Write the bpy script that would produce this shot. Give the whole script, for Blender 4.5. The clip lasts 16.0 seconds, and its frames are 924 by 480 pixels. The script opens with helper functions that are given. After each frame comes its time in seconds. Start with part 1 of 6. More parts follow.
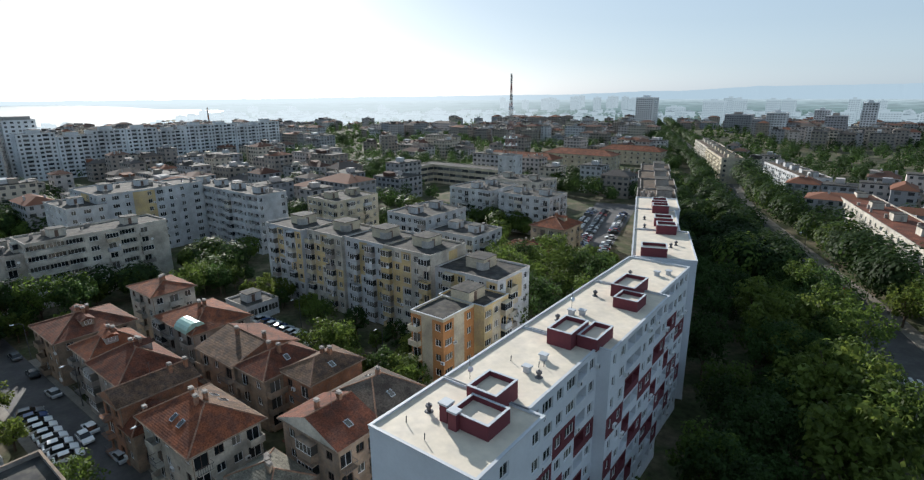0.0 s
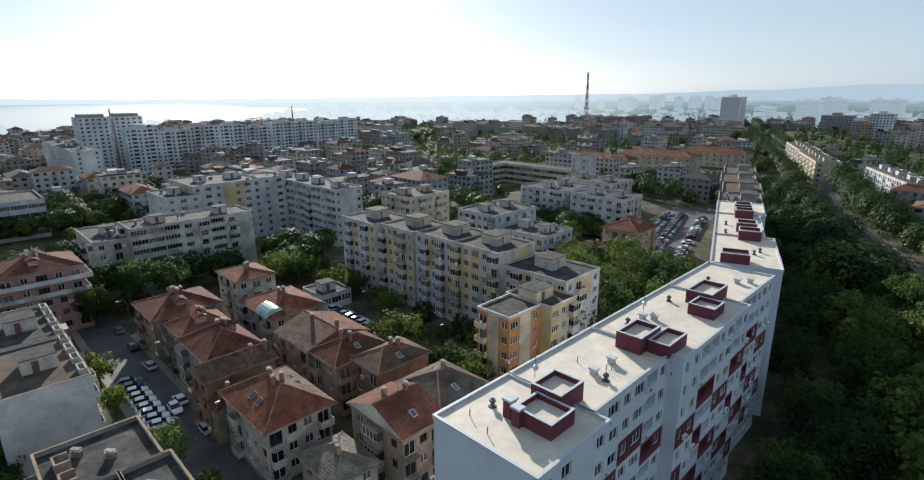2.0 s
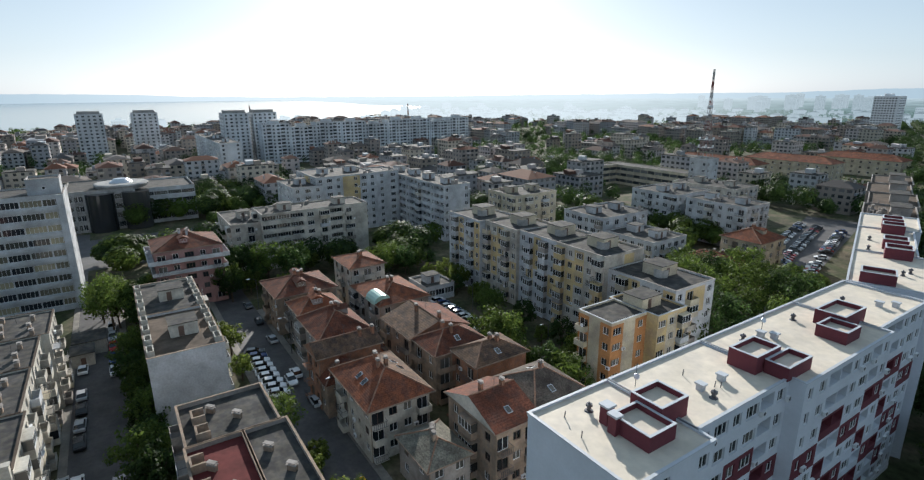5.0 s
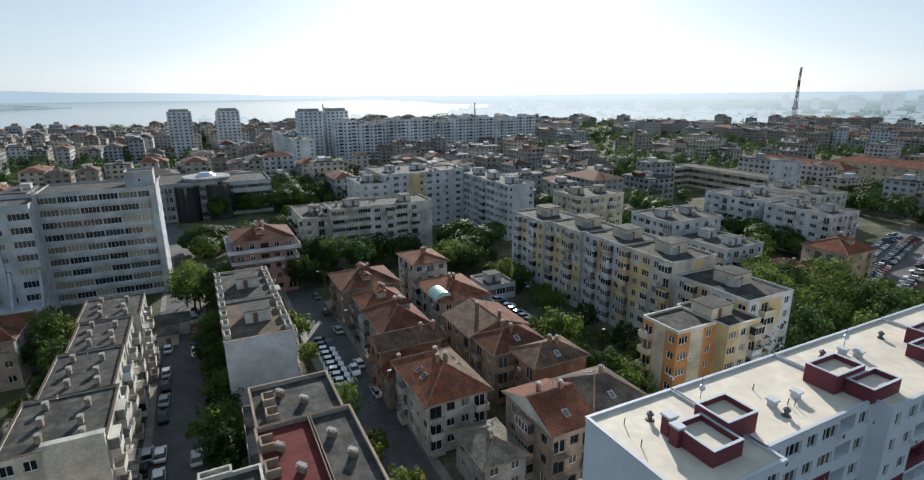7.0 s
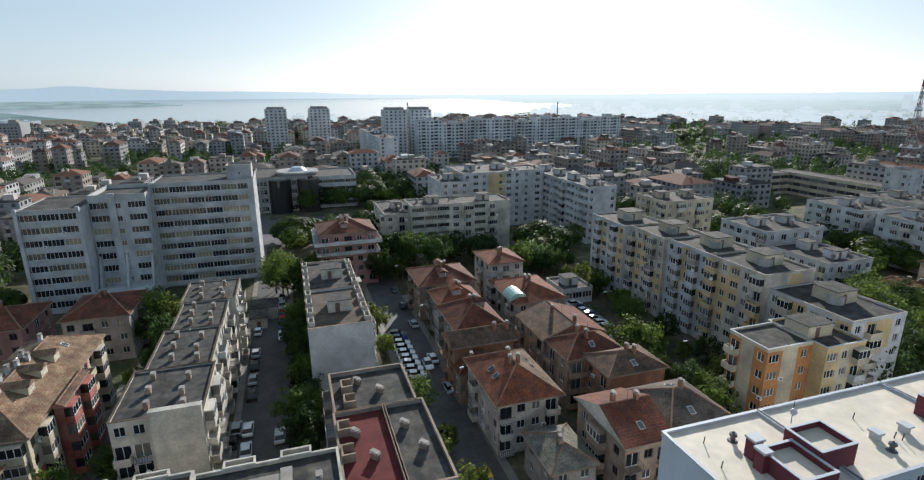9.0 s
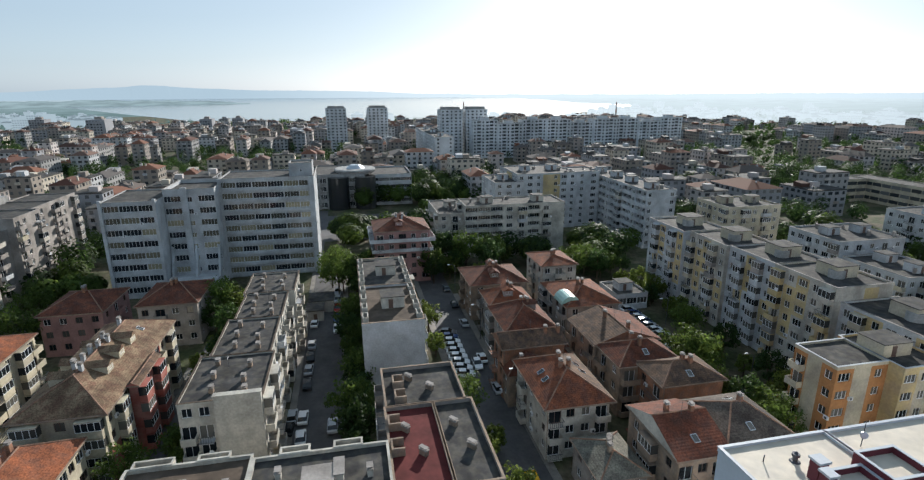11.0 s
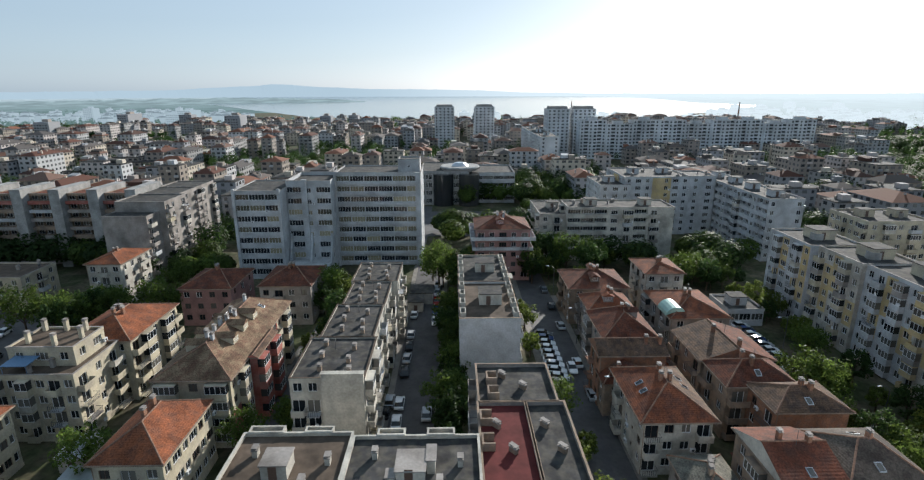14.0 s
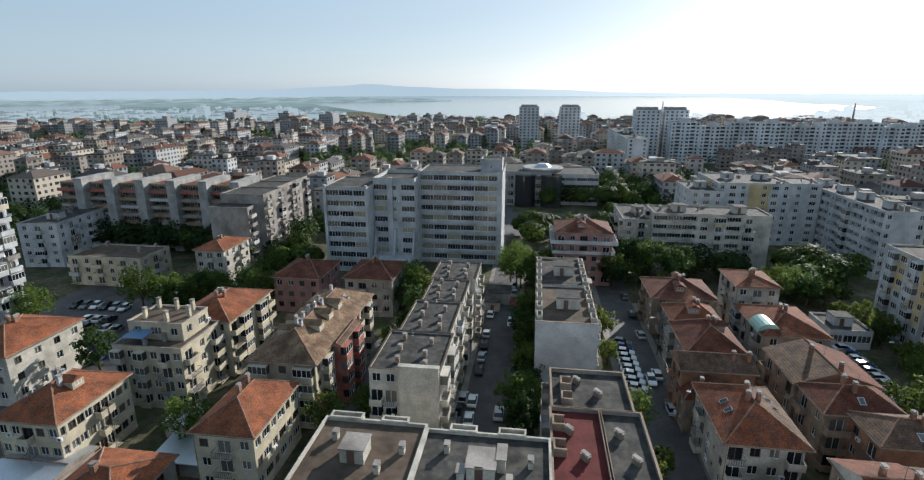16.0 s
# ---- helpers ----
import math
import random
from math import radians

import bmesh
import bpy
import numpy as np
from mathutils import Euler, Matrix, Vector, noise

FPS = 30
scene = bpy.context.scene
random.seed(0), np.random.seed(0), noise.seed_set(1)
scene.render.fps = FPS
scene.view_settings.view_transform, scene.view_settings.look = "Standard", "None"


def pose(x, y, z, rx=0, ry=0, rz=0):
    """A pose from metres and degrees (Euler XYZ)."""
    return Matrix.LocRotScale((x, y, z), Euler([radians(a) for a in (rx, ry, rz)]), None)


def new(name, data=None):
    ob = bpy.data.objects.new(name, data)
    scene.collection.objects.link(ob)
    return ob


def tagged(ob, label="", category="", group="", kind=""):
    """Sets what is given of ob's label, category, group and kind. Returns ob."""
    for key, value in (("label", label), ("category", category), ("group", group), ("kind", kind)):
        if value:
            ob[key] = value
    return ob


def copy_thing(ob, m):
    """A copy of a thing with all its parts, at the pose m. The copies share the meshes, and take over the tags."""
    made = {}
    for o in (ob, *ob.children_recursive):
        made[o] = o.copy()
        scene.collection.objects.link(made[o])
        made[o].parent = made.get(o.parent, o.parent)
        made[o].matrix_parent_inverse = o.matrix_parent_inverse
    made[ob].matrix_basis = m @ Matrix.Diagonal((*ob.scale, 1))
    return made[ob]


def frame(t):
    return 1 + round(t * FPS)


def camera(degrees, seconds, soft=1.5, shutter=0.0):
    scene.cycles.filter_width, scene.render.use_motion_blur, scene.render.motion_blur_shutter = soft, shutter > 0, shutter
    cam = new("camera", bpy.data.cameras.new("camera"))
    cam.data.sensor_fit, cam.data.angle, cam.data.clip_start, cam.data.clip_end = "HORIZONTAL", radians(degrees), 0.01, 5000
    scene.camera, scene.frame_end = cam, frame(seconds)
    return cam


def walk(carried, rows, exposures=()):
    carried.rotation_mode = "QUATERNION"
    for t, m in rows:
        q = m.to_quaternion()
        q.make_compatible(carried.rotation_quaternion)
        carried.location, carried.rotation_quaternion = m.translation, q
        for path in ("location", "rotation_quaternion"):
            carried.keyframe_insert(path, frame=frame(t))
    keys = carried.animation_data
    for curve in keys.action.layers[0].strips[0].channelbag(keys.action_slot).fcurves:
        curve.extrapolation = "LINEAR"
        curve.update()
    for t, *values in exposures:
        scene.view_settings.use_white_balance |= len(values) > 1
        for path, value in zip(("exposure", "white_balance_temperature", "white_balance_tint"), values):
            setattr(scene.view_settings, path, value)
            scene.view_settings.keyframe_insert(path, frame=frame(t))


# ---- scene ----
cam = camera(81.72, 16.0, soft=1.25)
# seconds, x, y, z, yaw, pitch, roll
ROWS = [
    (0.0, 0.000, 0.000, 56.000, 37.540, -15.395, -0.426),
    (0.5, 0.013, -0.079, 55.940, 39.355, -15.404, -0.439),
    (1.0, 0.035, -0.153, 55.874, 41.270, -15.416, -0.443),
    (1.5, 0.093, -0.221, 55.806, 43.205, -15.434, -0.431),
    (2.0, 0.161, -0.290, 55.764, 45.190, -15.422, -0.411),
    (2.5, 0.223, -0.363, 55.741, 47.125, -15.418, -0.386),
    (3.0, 0.285, -0.436, 55.741, 49.231, -15.447, -0.390),
    (3.5, 0.349, -0.504, 55.772, 51.176, -15.475, -0.392),
    (4.0, 0.437, -0.565, 55.809, 53.023, -15.488, -0.378),
    (6.5, 0.921, -0.882, 55.986, 62.099, -15.565, -0.339),
    (7.0, 1.011, -0.934, 56.061, 63.701, -15.585, -0.363),
    (7.5, 1.080, -0.977, 56.135, 65.411, -15.618, -0.381),
    (8.0, 1.114, -1.019, 56.206, 68.020, -15.605, -0.317),
    (8.5, 1.130, -1.089, 56.266, 70.240, -15.622, -0.304),
    (9.0, 1.154, -1.167, 56.332, 72.192, -15.647, -0.266),
    (11.5, 1.459, -1.520, 56.716, 79.573, -15.723, -0.152),
    (12.0, 1.534, -1.587, 56.773, 81.480, -15.767, -0.130),
    (12.5, 1.626, -1.634, 56.811, 83.508, -15.751, -0.130),
    (13.0, 1.710, -1.674, 56.807, 85.408, -15.737, -0.128),
    (13.5, 1.791, -1.698, 56.800, 87.312, -15.729, -0.090),
    (14.0, 1.903, -1.717, 56.815, 89.026, -15.778, -0.088),
    (14.5, 2.036, -1.727, 56.873, 91.160, -15.791, -0.044),
    (15.0, 2.179, -1.735, 56.969, 93.162, -15.786, -0.024),
    (15.5, 2.323, -1.748, 57.083, 95.805, -15.789, -0.041),
    (16.0, 2.487, -1.752, 57.209, 97.826, -15.809, -0.053),
]
walk(cam, [(t, pose(x, y, z, 90 + pitch, 0, yaw) @ pose(0, 0, 0, 0, 0, roll)) for t, x, y, z, yaw, pitch, roll in ROWS],
     exposures=[(0.0, 0.49, 6150, 10), (16.0, 0.49, 6150, 10)])

# ---- light ----
SUN_YAW, SUN_UP = 61.0, 20.5
world = bpy.data.worlds.new("sky")
scene.world = world
world.use_nodes = True
wt = world.node_tree
sky = wt.nodes.new("ShaderNodeTexSky")
sky.sky_type = "NISHITA"
sky.sun_disc = False
sky.sun_elevation, sky.sun_rotation = radians(SUN_UP), radians(-SUN_YAW)
sky.air_density, sky.dust_density, sky.ozone_density = 1.0, 0.6, 1.0
wt.nodes["Background"].inputs["Strength"].default_value = 0.061
soft_sky = wt.nodes.new("ShaderNodeHueSaturation")
soft_sky.inputs["Saturation"].default_value = 0.45
wt.links.new(sky.outputs["Color"], soft_sky.inputs["Color"])
# thin summer haze: part of the light comes evenly from the whole sky
veil = wt.nodes.new("ShaderNodeMix")
veil.data_type = "RGBA"
veil.inputs["Factor"].default_value = 0.33
veil.inputs["B"].default_value = (6.9, 10.3, 13.3, 1)
wt.links.new(soft_sky.outputs["Color"], veil.inputs["A"])
wt.links.new(veil.outputs["Result"], wt.nodes["Background"].inputs["Color"])
sun = new("sun", bpy.data.lights.new("sun", "SUN"))
sun.data.energy, sun.data.angle, sun.data.color = 5.0, radians(0.6), (1.0, 0.94, 0.84)
sun.matrix_world = pose(0, 0, 120, 90 - SUN_UP, 0, SUN_YAW + 180)


# ---- materials ----
def material(name, color, rough=0.85, metal=0.0, vary=0.12, grain=3.0, stain=0.25, patch=0.12, bump=0.0, tint=None, island=False, thing=False):
    """A surface with fine grain and larger stains, in world metres."""
    m = bpy.data.materials.new(name)
    m.use_nodes = True
    nt = m.node_tree
    bsdf = nt.nodes["Principled BSDF"]
    bsdf.inputs["Roughness"].default_value, bsdf.inputs["Metallic"].default_value = rough, metal
    if rough >= 0.85:
        bsdf.inputs["Specular IOR Level"].default_value = 0.18
    geo = nt.nodes.new("ShaderNodeNewGeometry")

    def noisy(scale, detail):
        n = nt.nodes.new("ShaderNodeTexNoise")
        n.inputs["Scale"].default_value, n.inputs["Detail"].default_value = scale, detail
        nt.links.new(geo.outputs["Position"], n.inputs["Vector"])
        return n.outputs["Fac"]

    def ramp(fac, low, high, a, b):
        r = nt.nodes.new("ShaderNodeMapRange")
        r.inputs["From Min"].default_value, r.inputs["From Max"].default_value = low, high
        r.inputs["To Min"].default_value, r.inputs["To Max"].default_value = a, b
        nt.links.new(fac, r.inputs["Value"])
        return r.outputs["Result"]

    def times(a, b):
        x = nt.nodes.new("ShaderNodeMath")
        x.operation = "MULTIPLY"
        nt.links.new(a, x.inputs[0]), nt.links.new(b, x.inputs[1])
        return x.outputs[0]

    fine = noisy(grain, 4)
    wide = noisy(patch, 6)
    value = times(ramp(fine, 0.3, 0.7, 1 - vary, 1 + vary), ramp(wide, 0.35, 0.7, 1 + stain * 0.4, 1 - stain))
    if island:
        value = times(value, ramp(geo.outputs["Random Per Island"], 0, 1, 0.65, 1.3))
    if thing:
        info = nt.nodes.new("ShaderNodeObjectInfo")
        value = times(value, ramp(info.outputs["Random"], 0, 1, 0.75, 1.2))
    mix = nt.nodes.new("ShaderNodeMix")
    mix.data_type = "RGBA"
    mix.inputs["A"].default_value = (*color, 1)
    mix.inputs["B"].default_value = (*(tint or color), 1)
    nt.links.new(ramp(noisy(patch * 2.3, 5), 0.42, 0.62, 0, 1), mix.inputs["Factor"])
    hsv = nt.nodes.new("ShaderNodeHueSaturation")
    nt.links.new(mix.outputs["Result"], hsv.inputs["Color"])
    nt.links.new(value, hsv.inputs["Value"])
    nt.links.new(hsv.outputs["Color"], bsdf.inputs["Base Color"])
    if bump:
        b = nt.nodes.new("ShaderNodeBump")
        b.inputs["Strength"].default_value, b.inputs["Distance"].default_value = bump, 0.05
        nt.links.new(fine, b.inputs["Height"])
        nt.links.new(b.outputs["Normal"], bsdf.inputs["Normal"])
    return m


def tiles(name, color, tint):
    """Clay tiles: courses along the slope with uneven colour."""
    m = material(name, color, 0.9, vary=0.42, grain=4.5, stain=0.45, patch=0.35, tint=tint)
    nt = m.node_tree
    bsdf = nt.nodes["Principled BSDF"]
    geo = nt.nodes.new("ShaderNodeNewGeometry")
    wave = nt.nodes.new("ShaderNodeTexWave")
    wave.bands_direction = "Z"
    wave.inputs["Scale"].default_value = 1.9
    wave.inputs["Distortion"].default_value = 2.0
    nt.links.new(geo.outputs["Position"], wave.inputs["Vector"])
    b = nt.nodes.new("ShaderNodeBump")
    b.inputs["Strength"].default_value, b.inputs["Distance"].default_value = 0.4, 0.05
    nt.links.new(wave.outputs["Fac"], b.inputs["Height"])
    nt.links.new(b.outputs["Normal"], bsdf.inputs["Normal"])
    return m


def mixed(m, colors):
    """Gives every loose piece of a surface one of several paints."""
    nt = m.node_tree
    geo = nt.nodes.new("ShaderNodeNewGeometry")
    ramp = nt.nodes.new("ShaderNodeValToRGB")
    ramp.color_ramp.interpolation = "CONSTANT"
    while len(ramp.color_ramp.elements) < len(colors):
        ramp.color_ramp.elements.new(0.5)
    for i, c in enumerate(colors):
        ramp.color_ramp.elements[i].position, ramp.color_ramp.elements[i].color = i / len(colors), (*c, 1)
    nt.links.new(geo.outputs["Random Per Island"], ramp.inputs["Fac"])
    mix = [n for n in nt.nodes if n.bl_idname == "ShaderNodeMix"][0]
    for socket in ("A", "B"):
        nt.links.new(ramp.outputs["Color"], mix.inputs[socket])
    return m


def glazing(name, dark, light, rough=0.06):
    """Window glass with rooms or curtains of different brightness behind it."""
    m = bpy.data.materials.new(name)
    m.use_nodes = True
    nt = m.node_tree
    bsdf = nt.nodes["Principled BSDF"]
    bsdf.inputs["Roughness"].default_value = rough
    info = nt.nodes.new("ShaderNodeObjectInfo")
    geo = nt.nodes.new("ShaderNodeNewGeometry")
    add = nt.nodes.new("ShaderNodeMath")
    add.operation = "ADD"
    nt.links.new(info.outputs["Random"], add.inputs[0])
    nt.links.new(geo.outputs["Random Per Island"], add.inputs[1])
    frac = nt.nodes.new("ShaderNodeMath")
    frac.operation = "FRACT"
    nt.links.new(add.outputs[0], frac.inputs[0])
    ramp = nt.nodes.new("ShaderNodeValToRGB")
    ramp.color_ramp.elements[0].position, ramp.color_ramp.elements[0].color = 0.45, (*dark, 1)
    ramp.color_ramp.elements[1].position, ramp.color_ramp.elements[1].color = 1.0, (*light, 1)
    nt.links.new(frac.outputs[0], ramp.inputs["Fac"])
    nt.links.new(ramp.outputs["Color"], bsdf.inputs["Base Color"])
    return m


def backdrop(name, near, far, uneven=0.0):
    """Distance with summer haze painted in as glow: paler with the way, and brighter where the sun stands over the
    horizon.
    """
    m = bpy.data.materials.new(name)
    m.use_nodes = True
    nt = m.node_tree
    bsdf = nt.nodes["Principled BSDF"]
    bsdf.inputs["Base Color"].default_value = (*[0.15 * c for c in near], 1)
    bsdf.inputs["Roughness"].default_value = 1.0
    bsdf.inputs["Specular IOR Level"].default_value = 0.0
    geo = nt.nodes.new("ShaderNodeNewGeometry")
    flat = nt.nodes.new("ShaderNodeVectorMath")
    flat.operation = "MULTIPLY"
    flat.inputs[1].default_value = (1, 1, 0)
    nt.links.new(geo.outputs["Position"], flat.inputs[0])
    way = nt.nodes.new("ShaderNodeVectorMath")
    way.operation = "LENGTH"
    nt.links.new(flat.outputs["Vector"], way.inputs[0])
    unit = nt.nodes.new("ShaderNodeVectorMath")
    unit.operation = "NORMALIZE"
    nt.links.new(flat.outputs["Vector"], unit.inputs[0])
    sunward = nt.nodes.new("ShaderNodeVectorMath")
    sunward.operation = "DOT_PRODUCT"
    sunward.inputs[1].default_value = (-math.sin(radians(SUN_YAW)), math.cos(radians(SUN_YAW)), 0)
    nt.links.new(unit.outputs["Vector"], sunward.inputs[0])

    def ramp(value, low, high, a, b):
        r = nt.nodes.new("ShaderNodeMapRange")
        r.interpolation_type = "SMOOTHSTEP"
        r.inputs["From Min"].default_value, r.inputs["From Max"].default_value = low, high
        r.inputs["To Min"].default_value, r.inputs["To Max"].default_value = a, b
        nt.links.new(value, r.inputs["Value"])
        return r.outputs["Result"]

    def mix(fac, a, b):
        x = nt.nodes.new("ShaderNodeMix")
        x.data_type = "RGBA"
        nt.links.new(fac, x.inputs["Factor"])
        for socket, c in (("A", a), ("B", b)):
            if isinstance(c, tuple):
                x.inputs[socket].default_value = (*c, 1)
            else:
                nt.links.new(c, x.inputs[socket])
        return x.outputs["Result"]

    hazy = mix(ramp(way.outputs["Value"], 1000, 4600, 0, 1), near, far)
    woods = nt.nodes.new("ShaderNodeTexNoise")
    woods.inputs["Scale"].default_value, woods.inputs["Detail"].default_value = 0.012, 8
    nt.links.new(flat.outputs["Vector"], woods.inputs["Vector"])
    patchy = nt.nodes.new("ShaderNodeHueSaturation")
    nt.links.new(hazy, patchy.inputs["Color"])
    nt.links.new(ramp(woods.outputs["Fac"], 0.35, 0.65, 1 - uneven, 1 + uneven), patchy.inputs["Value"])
    # sunward brightening is painted into the emission colour
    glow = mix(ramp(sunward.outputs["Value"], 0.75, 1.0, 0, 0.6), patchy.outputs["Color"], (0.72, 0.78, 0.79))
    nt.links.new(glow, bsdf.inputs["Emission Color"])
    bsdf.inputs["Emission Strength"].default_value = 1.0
    return m


WHITE = material("white_render", (0.60, 0.62, 0.66), 0.8, vary=0.03, stain=0.08, patch=0.3)
RED = material("oxblood_render", (0.13, 0.025, 0.035), 0.8, vary=0.08, stain=0.15)
MEMBRANE = material("roof_membrane", (0.62, 0.54, 0.43), 0.75, vary=0.07, grain=1.2, stain=0.14, patch=0.25, tint=(0.57, 0.50, 0.41))
COPING = material("coping_metal", (0.44, 0.46, 0.49), 0.55, vary=0.05, stain=0.1)
PLASTER = material("white_plaster", (0.50, 0.465, 0.40), 0.9, stain=0.35, patch=0.25, tint=(0.40, 0.37, 0.32))
PALE = material("pale_paint", (0.48, 0.49, 0.50), 0.9, stain=0.28, patch=0.2, tint=(0.42, 0.42, 0.42))
GREY = material("grey_plaster", (0.31, 0.28, 0.255), 0.9, stain=0.4, patch=0.25, tint=(0.27, 0.24, 0.215))
CREAM = material("cream_plaster", (0.50, 0.44, 0.32), 0.9, stain=0.3, patch=0.2, tint=(0.42, 0.37, 0.29))
YELLOW = material("yellow_plaster", (0.52, 0.40, 0.20), 0.9, stain=0.25, patch=0.2, tint=(0.46, 0.36, 0.22))
ORANGE = material("orange_plaster", (0.42, 0.20, 0.08), 0.9, stain=0.2, patch=0.3)
PAINTRED = material("faded_red_paint", (0.34, 0.11, 0.085), 0.9, stain=0.3, patch=0.3, tint=(0.38, 0.17, 0.14))
PINK = material("pink_plaster", (0.30, 0.175, 0.16), 0.9, stain=0.3, patch=0.3)
BRICK = material("raw_brick", (0.30, 0.15, 0.09), 0.95, vary=0.25, grain=5, stain=0.35, patch=0.5, tint=(0.24, 0.14, 0.10))
BROWN = material("brown_render", (0.30, 0.22, 0.16), 0.95, stain=0.35, patch=0.4, tint=(0.24, 0.19, 0.15))
CONCRETE = material("concrete", (0.33, 0.32, 0.305), 0.9, stain=0.35, patch=0.4)
TAR = material("tar_roof", (0.052, 0.05, 0.05), 0.9, vary=0.2, grain=1.0, stain=0.5, patch=0.35, tint=(0.085, 0.078, 0.066))
TARRED = material("red_tar_roof", (0.12, 0.028, 0.026), 0.9, vary=0.15, grain=1.0, stain=0.35, patch=0.35)
TARBROWN = material("brown_tar_roof", (0.105, 0.078, 0.058), 0.9, vary=0.2, grain=1.0, stain=0.4, patch=0.35)
TILE = tiles("clay_tiles", (0.22, 0.074, 0.036), (0.14, 0.058, 0.038))
TILEDARK = tiles("weathered_tiles", (0.15, 0.052, 0.030), (0.10, 0.045, 0.032))
TILEBROWN = tiles("brown_tiles", (0.145, 0.088, 0.056), (0.085, 0.058, 0.045))
TILETAN = tiles("tan_tiles", (0.21, 0.145, 0.09), (0.15, 0.085, 0.055))
TILEGREY = tiles("grey_brown_tiles", (0.10, 0.083, 0.068), (0.075, 0.058, 0.048))
TILERED = tiles("red_tiles", (0.24, 0.08, 0.036), (0.17, 0.068, 0.04))
CEMENT = tiles("cement_tiles", (0.165, 0.155, 0.125), (0.12, 0.11, 0.09))
RIDGE = material("ridge_tiles", (0.26, 0.15, 0.10), 0.9, vary=0.3, grain=4, stain=0.3, patch=0.6, tint=(0.19, 0.12, 0.09))
METAL = material("sheet_metal", (0.55, 0.57, 0.60), 0.35, 0.7, vary=0.08)
STEEL = material("dark_steel", (0.10, 0.10, 0.11), 0.5, 0.6)
FRAME = material("white_frame", (0.7, 0.7, 0.7), 0.5, vary=0.04, stain=0.08)
FRAMEDARK = material("brown_frame", (0.12, 0.07, 0.05), 0.6)
GLASS = glazing("window_glass", (0.015, 0.018, 0.022), (0.16, 0.15, 0.13))
GLASSLIT = glazing("office_glass", (0.02, 0.024, 0.03), (0.34, 0.30, 0.20))
ASPHALT = material("asphalt", (0.066, 0.060, 0.062), 0.75, vary=0.15, grain=1.5, stain=0.35, patch=0.2, tint=(0.08, 0.076, 0.072))
PAVING = material("paving", (0.19, 0.17, 0.145), 0.8, vary=0.15, grain=2.5, stain=0.3, patch=0.3)
PAINTLINE = material("road_paint", (0.45, 0.45, 0.44), 0.8)
EARTH = material("earth_and_grass", (0.055, 0.065, 0.028), 0.95, vary=0.35, grain=0.8, stain=0.4, patch=0.06, tint=(0.12, 0.10, 0.065))
BARK = material("bark", (0.09, 0.065, 0.045), 0.95, vary=0.3, grain=6)
LEAVES = [material("leaves_%s" % n, c, 0.6, vary=0.3, grain=0.7, stain=0.3, patch=0.1, island=True, thing=True)
          for n, c in (("mid", (0.068, 0.105, 0.022)), ("light", (0.10, 0.135, 0.028)), ("deep", (0.038, 0.07, 0.02)))]
for leaf in LEAVES:
    nt = leaf.node_tree
    bsdf = nt.nodes["Principled BSDF"]
    bsdf.inputs["Specular IOR Level"].default_value = 0.12
    through_leaf = nt.nodes.new("ShaderNodeBsdfTranslucent")
    lighter = nt.nodes.new("ShaderNodeHueSaturation")
    lighter.inputs["Hue"].default_value, lighter.inputs["Value"].default_value = 0.49, 1.7
    nt.links.new(bsdf.inputs["Base Color"].links[0].from_socket, lighter.inputs["Color"])
    nt.links.new(lighter.outputs["Color"], through_leaf.inputs["Color"])
    blend = nt.nodes.new("ShaderNodeMixShader")
    blend.inputs["Fac"].default_value = 0.45
    nt.links.new(bsdf.outputs["BSDF"], blend.inputs[1])
    nt.links.new(through_leaf.outputs["BSDF"], blend.inputs[2])
    nt.links.new(blend.outputs["Shader"], nt.nodes["Material Output"].inputs["Surface"])
TYRE = material("tyre", (0.02, 0.02, 0.02), 0.8)
PAINTS = [material("car_%s" % n, c, 0.25, vary=0.01, stain=0.02) for n, c in (
    ("white", (0.75, 0.75, 0.75)), ("silver", (0.42, 0.43, 0.45)), ("black", (0.02, 0.02, 0.022)), ("blue", (0.03, 0.06, 0.16)),
    ("red", (0.28, 0.02, 0.02)), ("grey", (0.14, 0.145, 0.15)), ("yellow", (0.6, 0.35, 0.02)))]
CARGLASS = glazing("car_glass", (0.01, 0.012, 0.014), (0.03, 0.03, 0.03))
LAMPGLASS = material("lamp_glass", (0.6, 0.58, 0.5), 0.3)
MASTRED = material("mast_red", (0.20, 0.07, 0.06), 0.6)
DOME = material("pale_green_dome", (0.35, 0.55, 0.48), 0.3)
BLUE = material("blue_sheet", (0.12, 0.22, 0.36), 0.5)
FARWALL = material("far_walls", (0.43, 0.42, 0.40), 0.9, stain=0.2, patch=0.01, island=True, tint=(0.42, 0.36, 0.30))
FARROOF = material("far_roofs", (0.24, 0.12, 0.085), 0.9, stain=0.2, patch=0.01, island=True, tint=(0.19, 0.16, 0.14))
# far wall paints, lightened in part to stand in for haze
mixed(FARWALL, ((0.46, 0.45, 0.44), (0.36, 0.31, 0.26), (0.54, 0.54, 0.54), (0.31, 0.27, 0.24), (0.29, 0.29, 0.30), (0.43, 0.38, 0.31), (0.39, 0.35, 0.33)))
mixed(FARROOF, ((0.16, 0.072, 0.05), (0.11, 0.06, 0.046), (0.13, 0.105, 0.09), (0.18, 0.08, 0.05), (0.085, 0.075, 0.07), (0.14, 0.085, 0.065)))
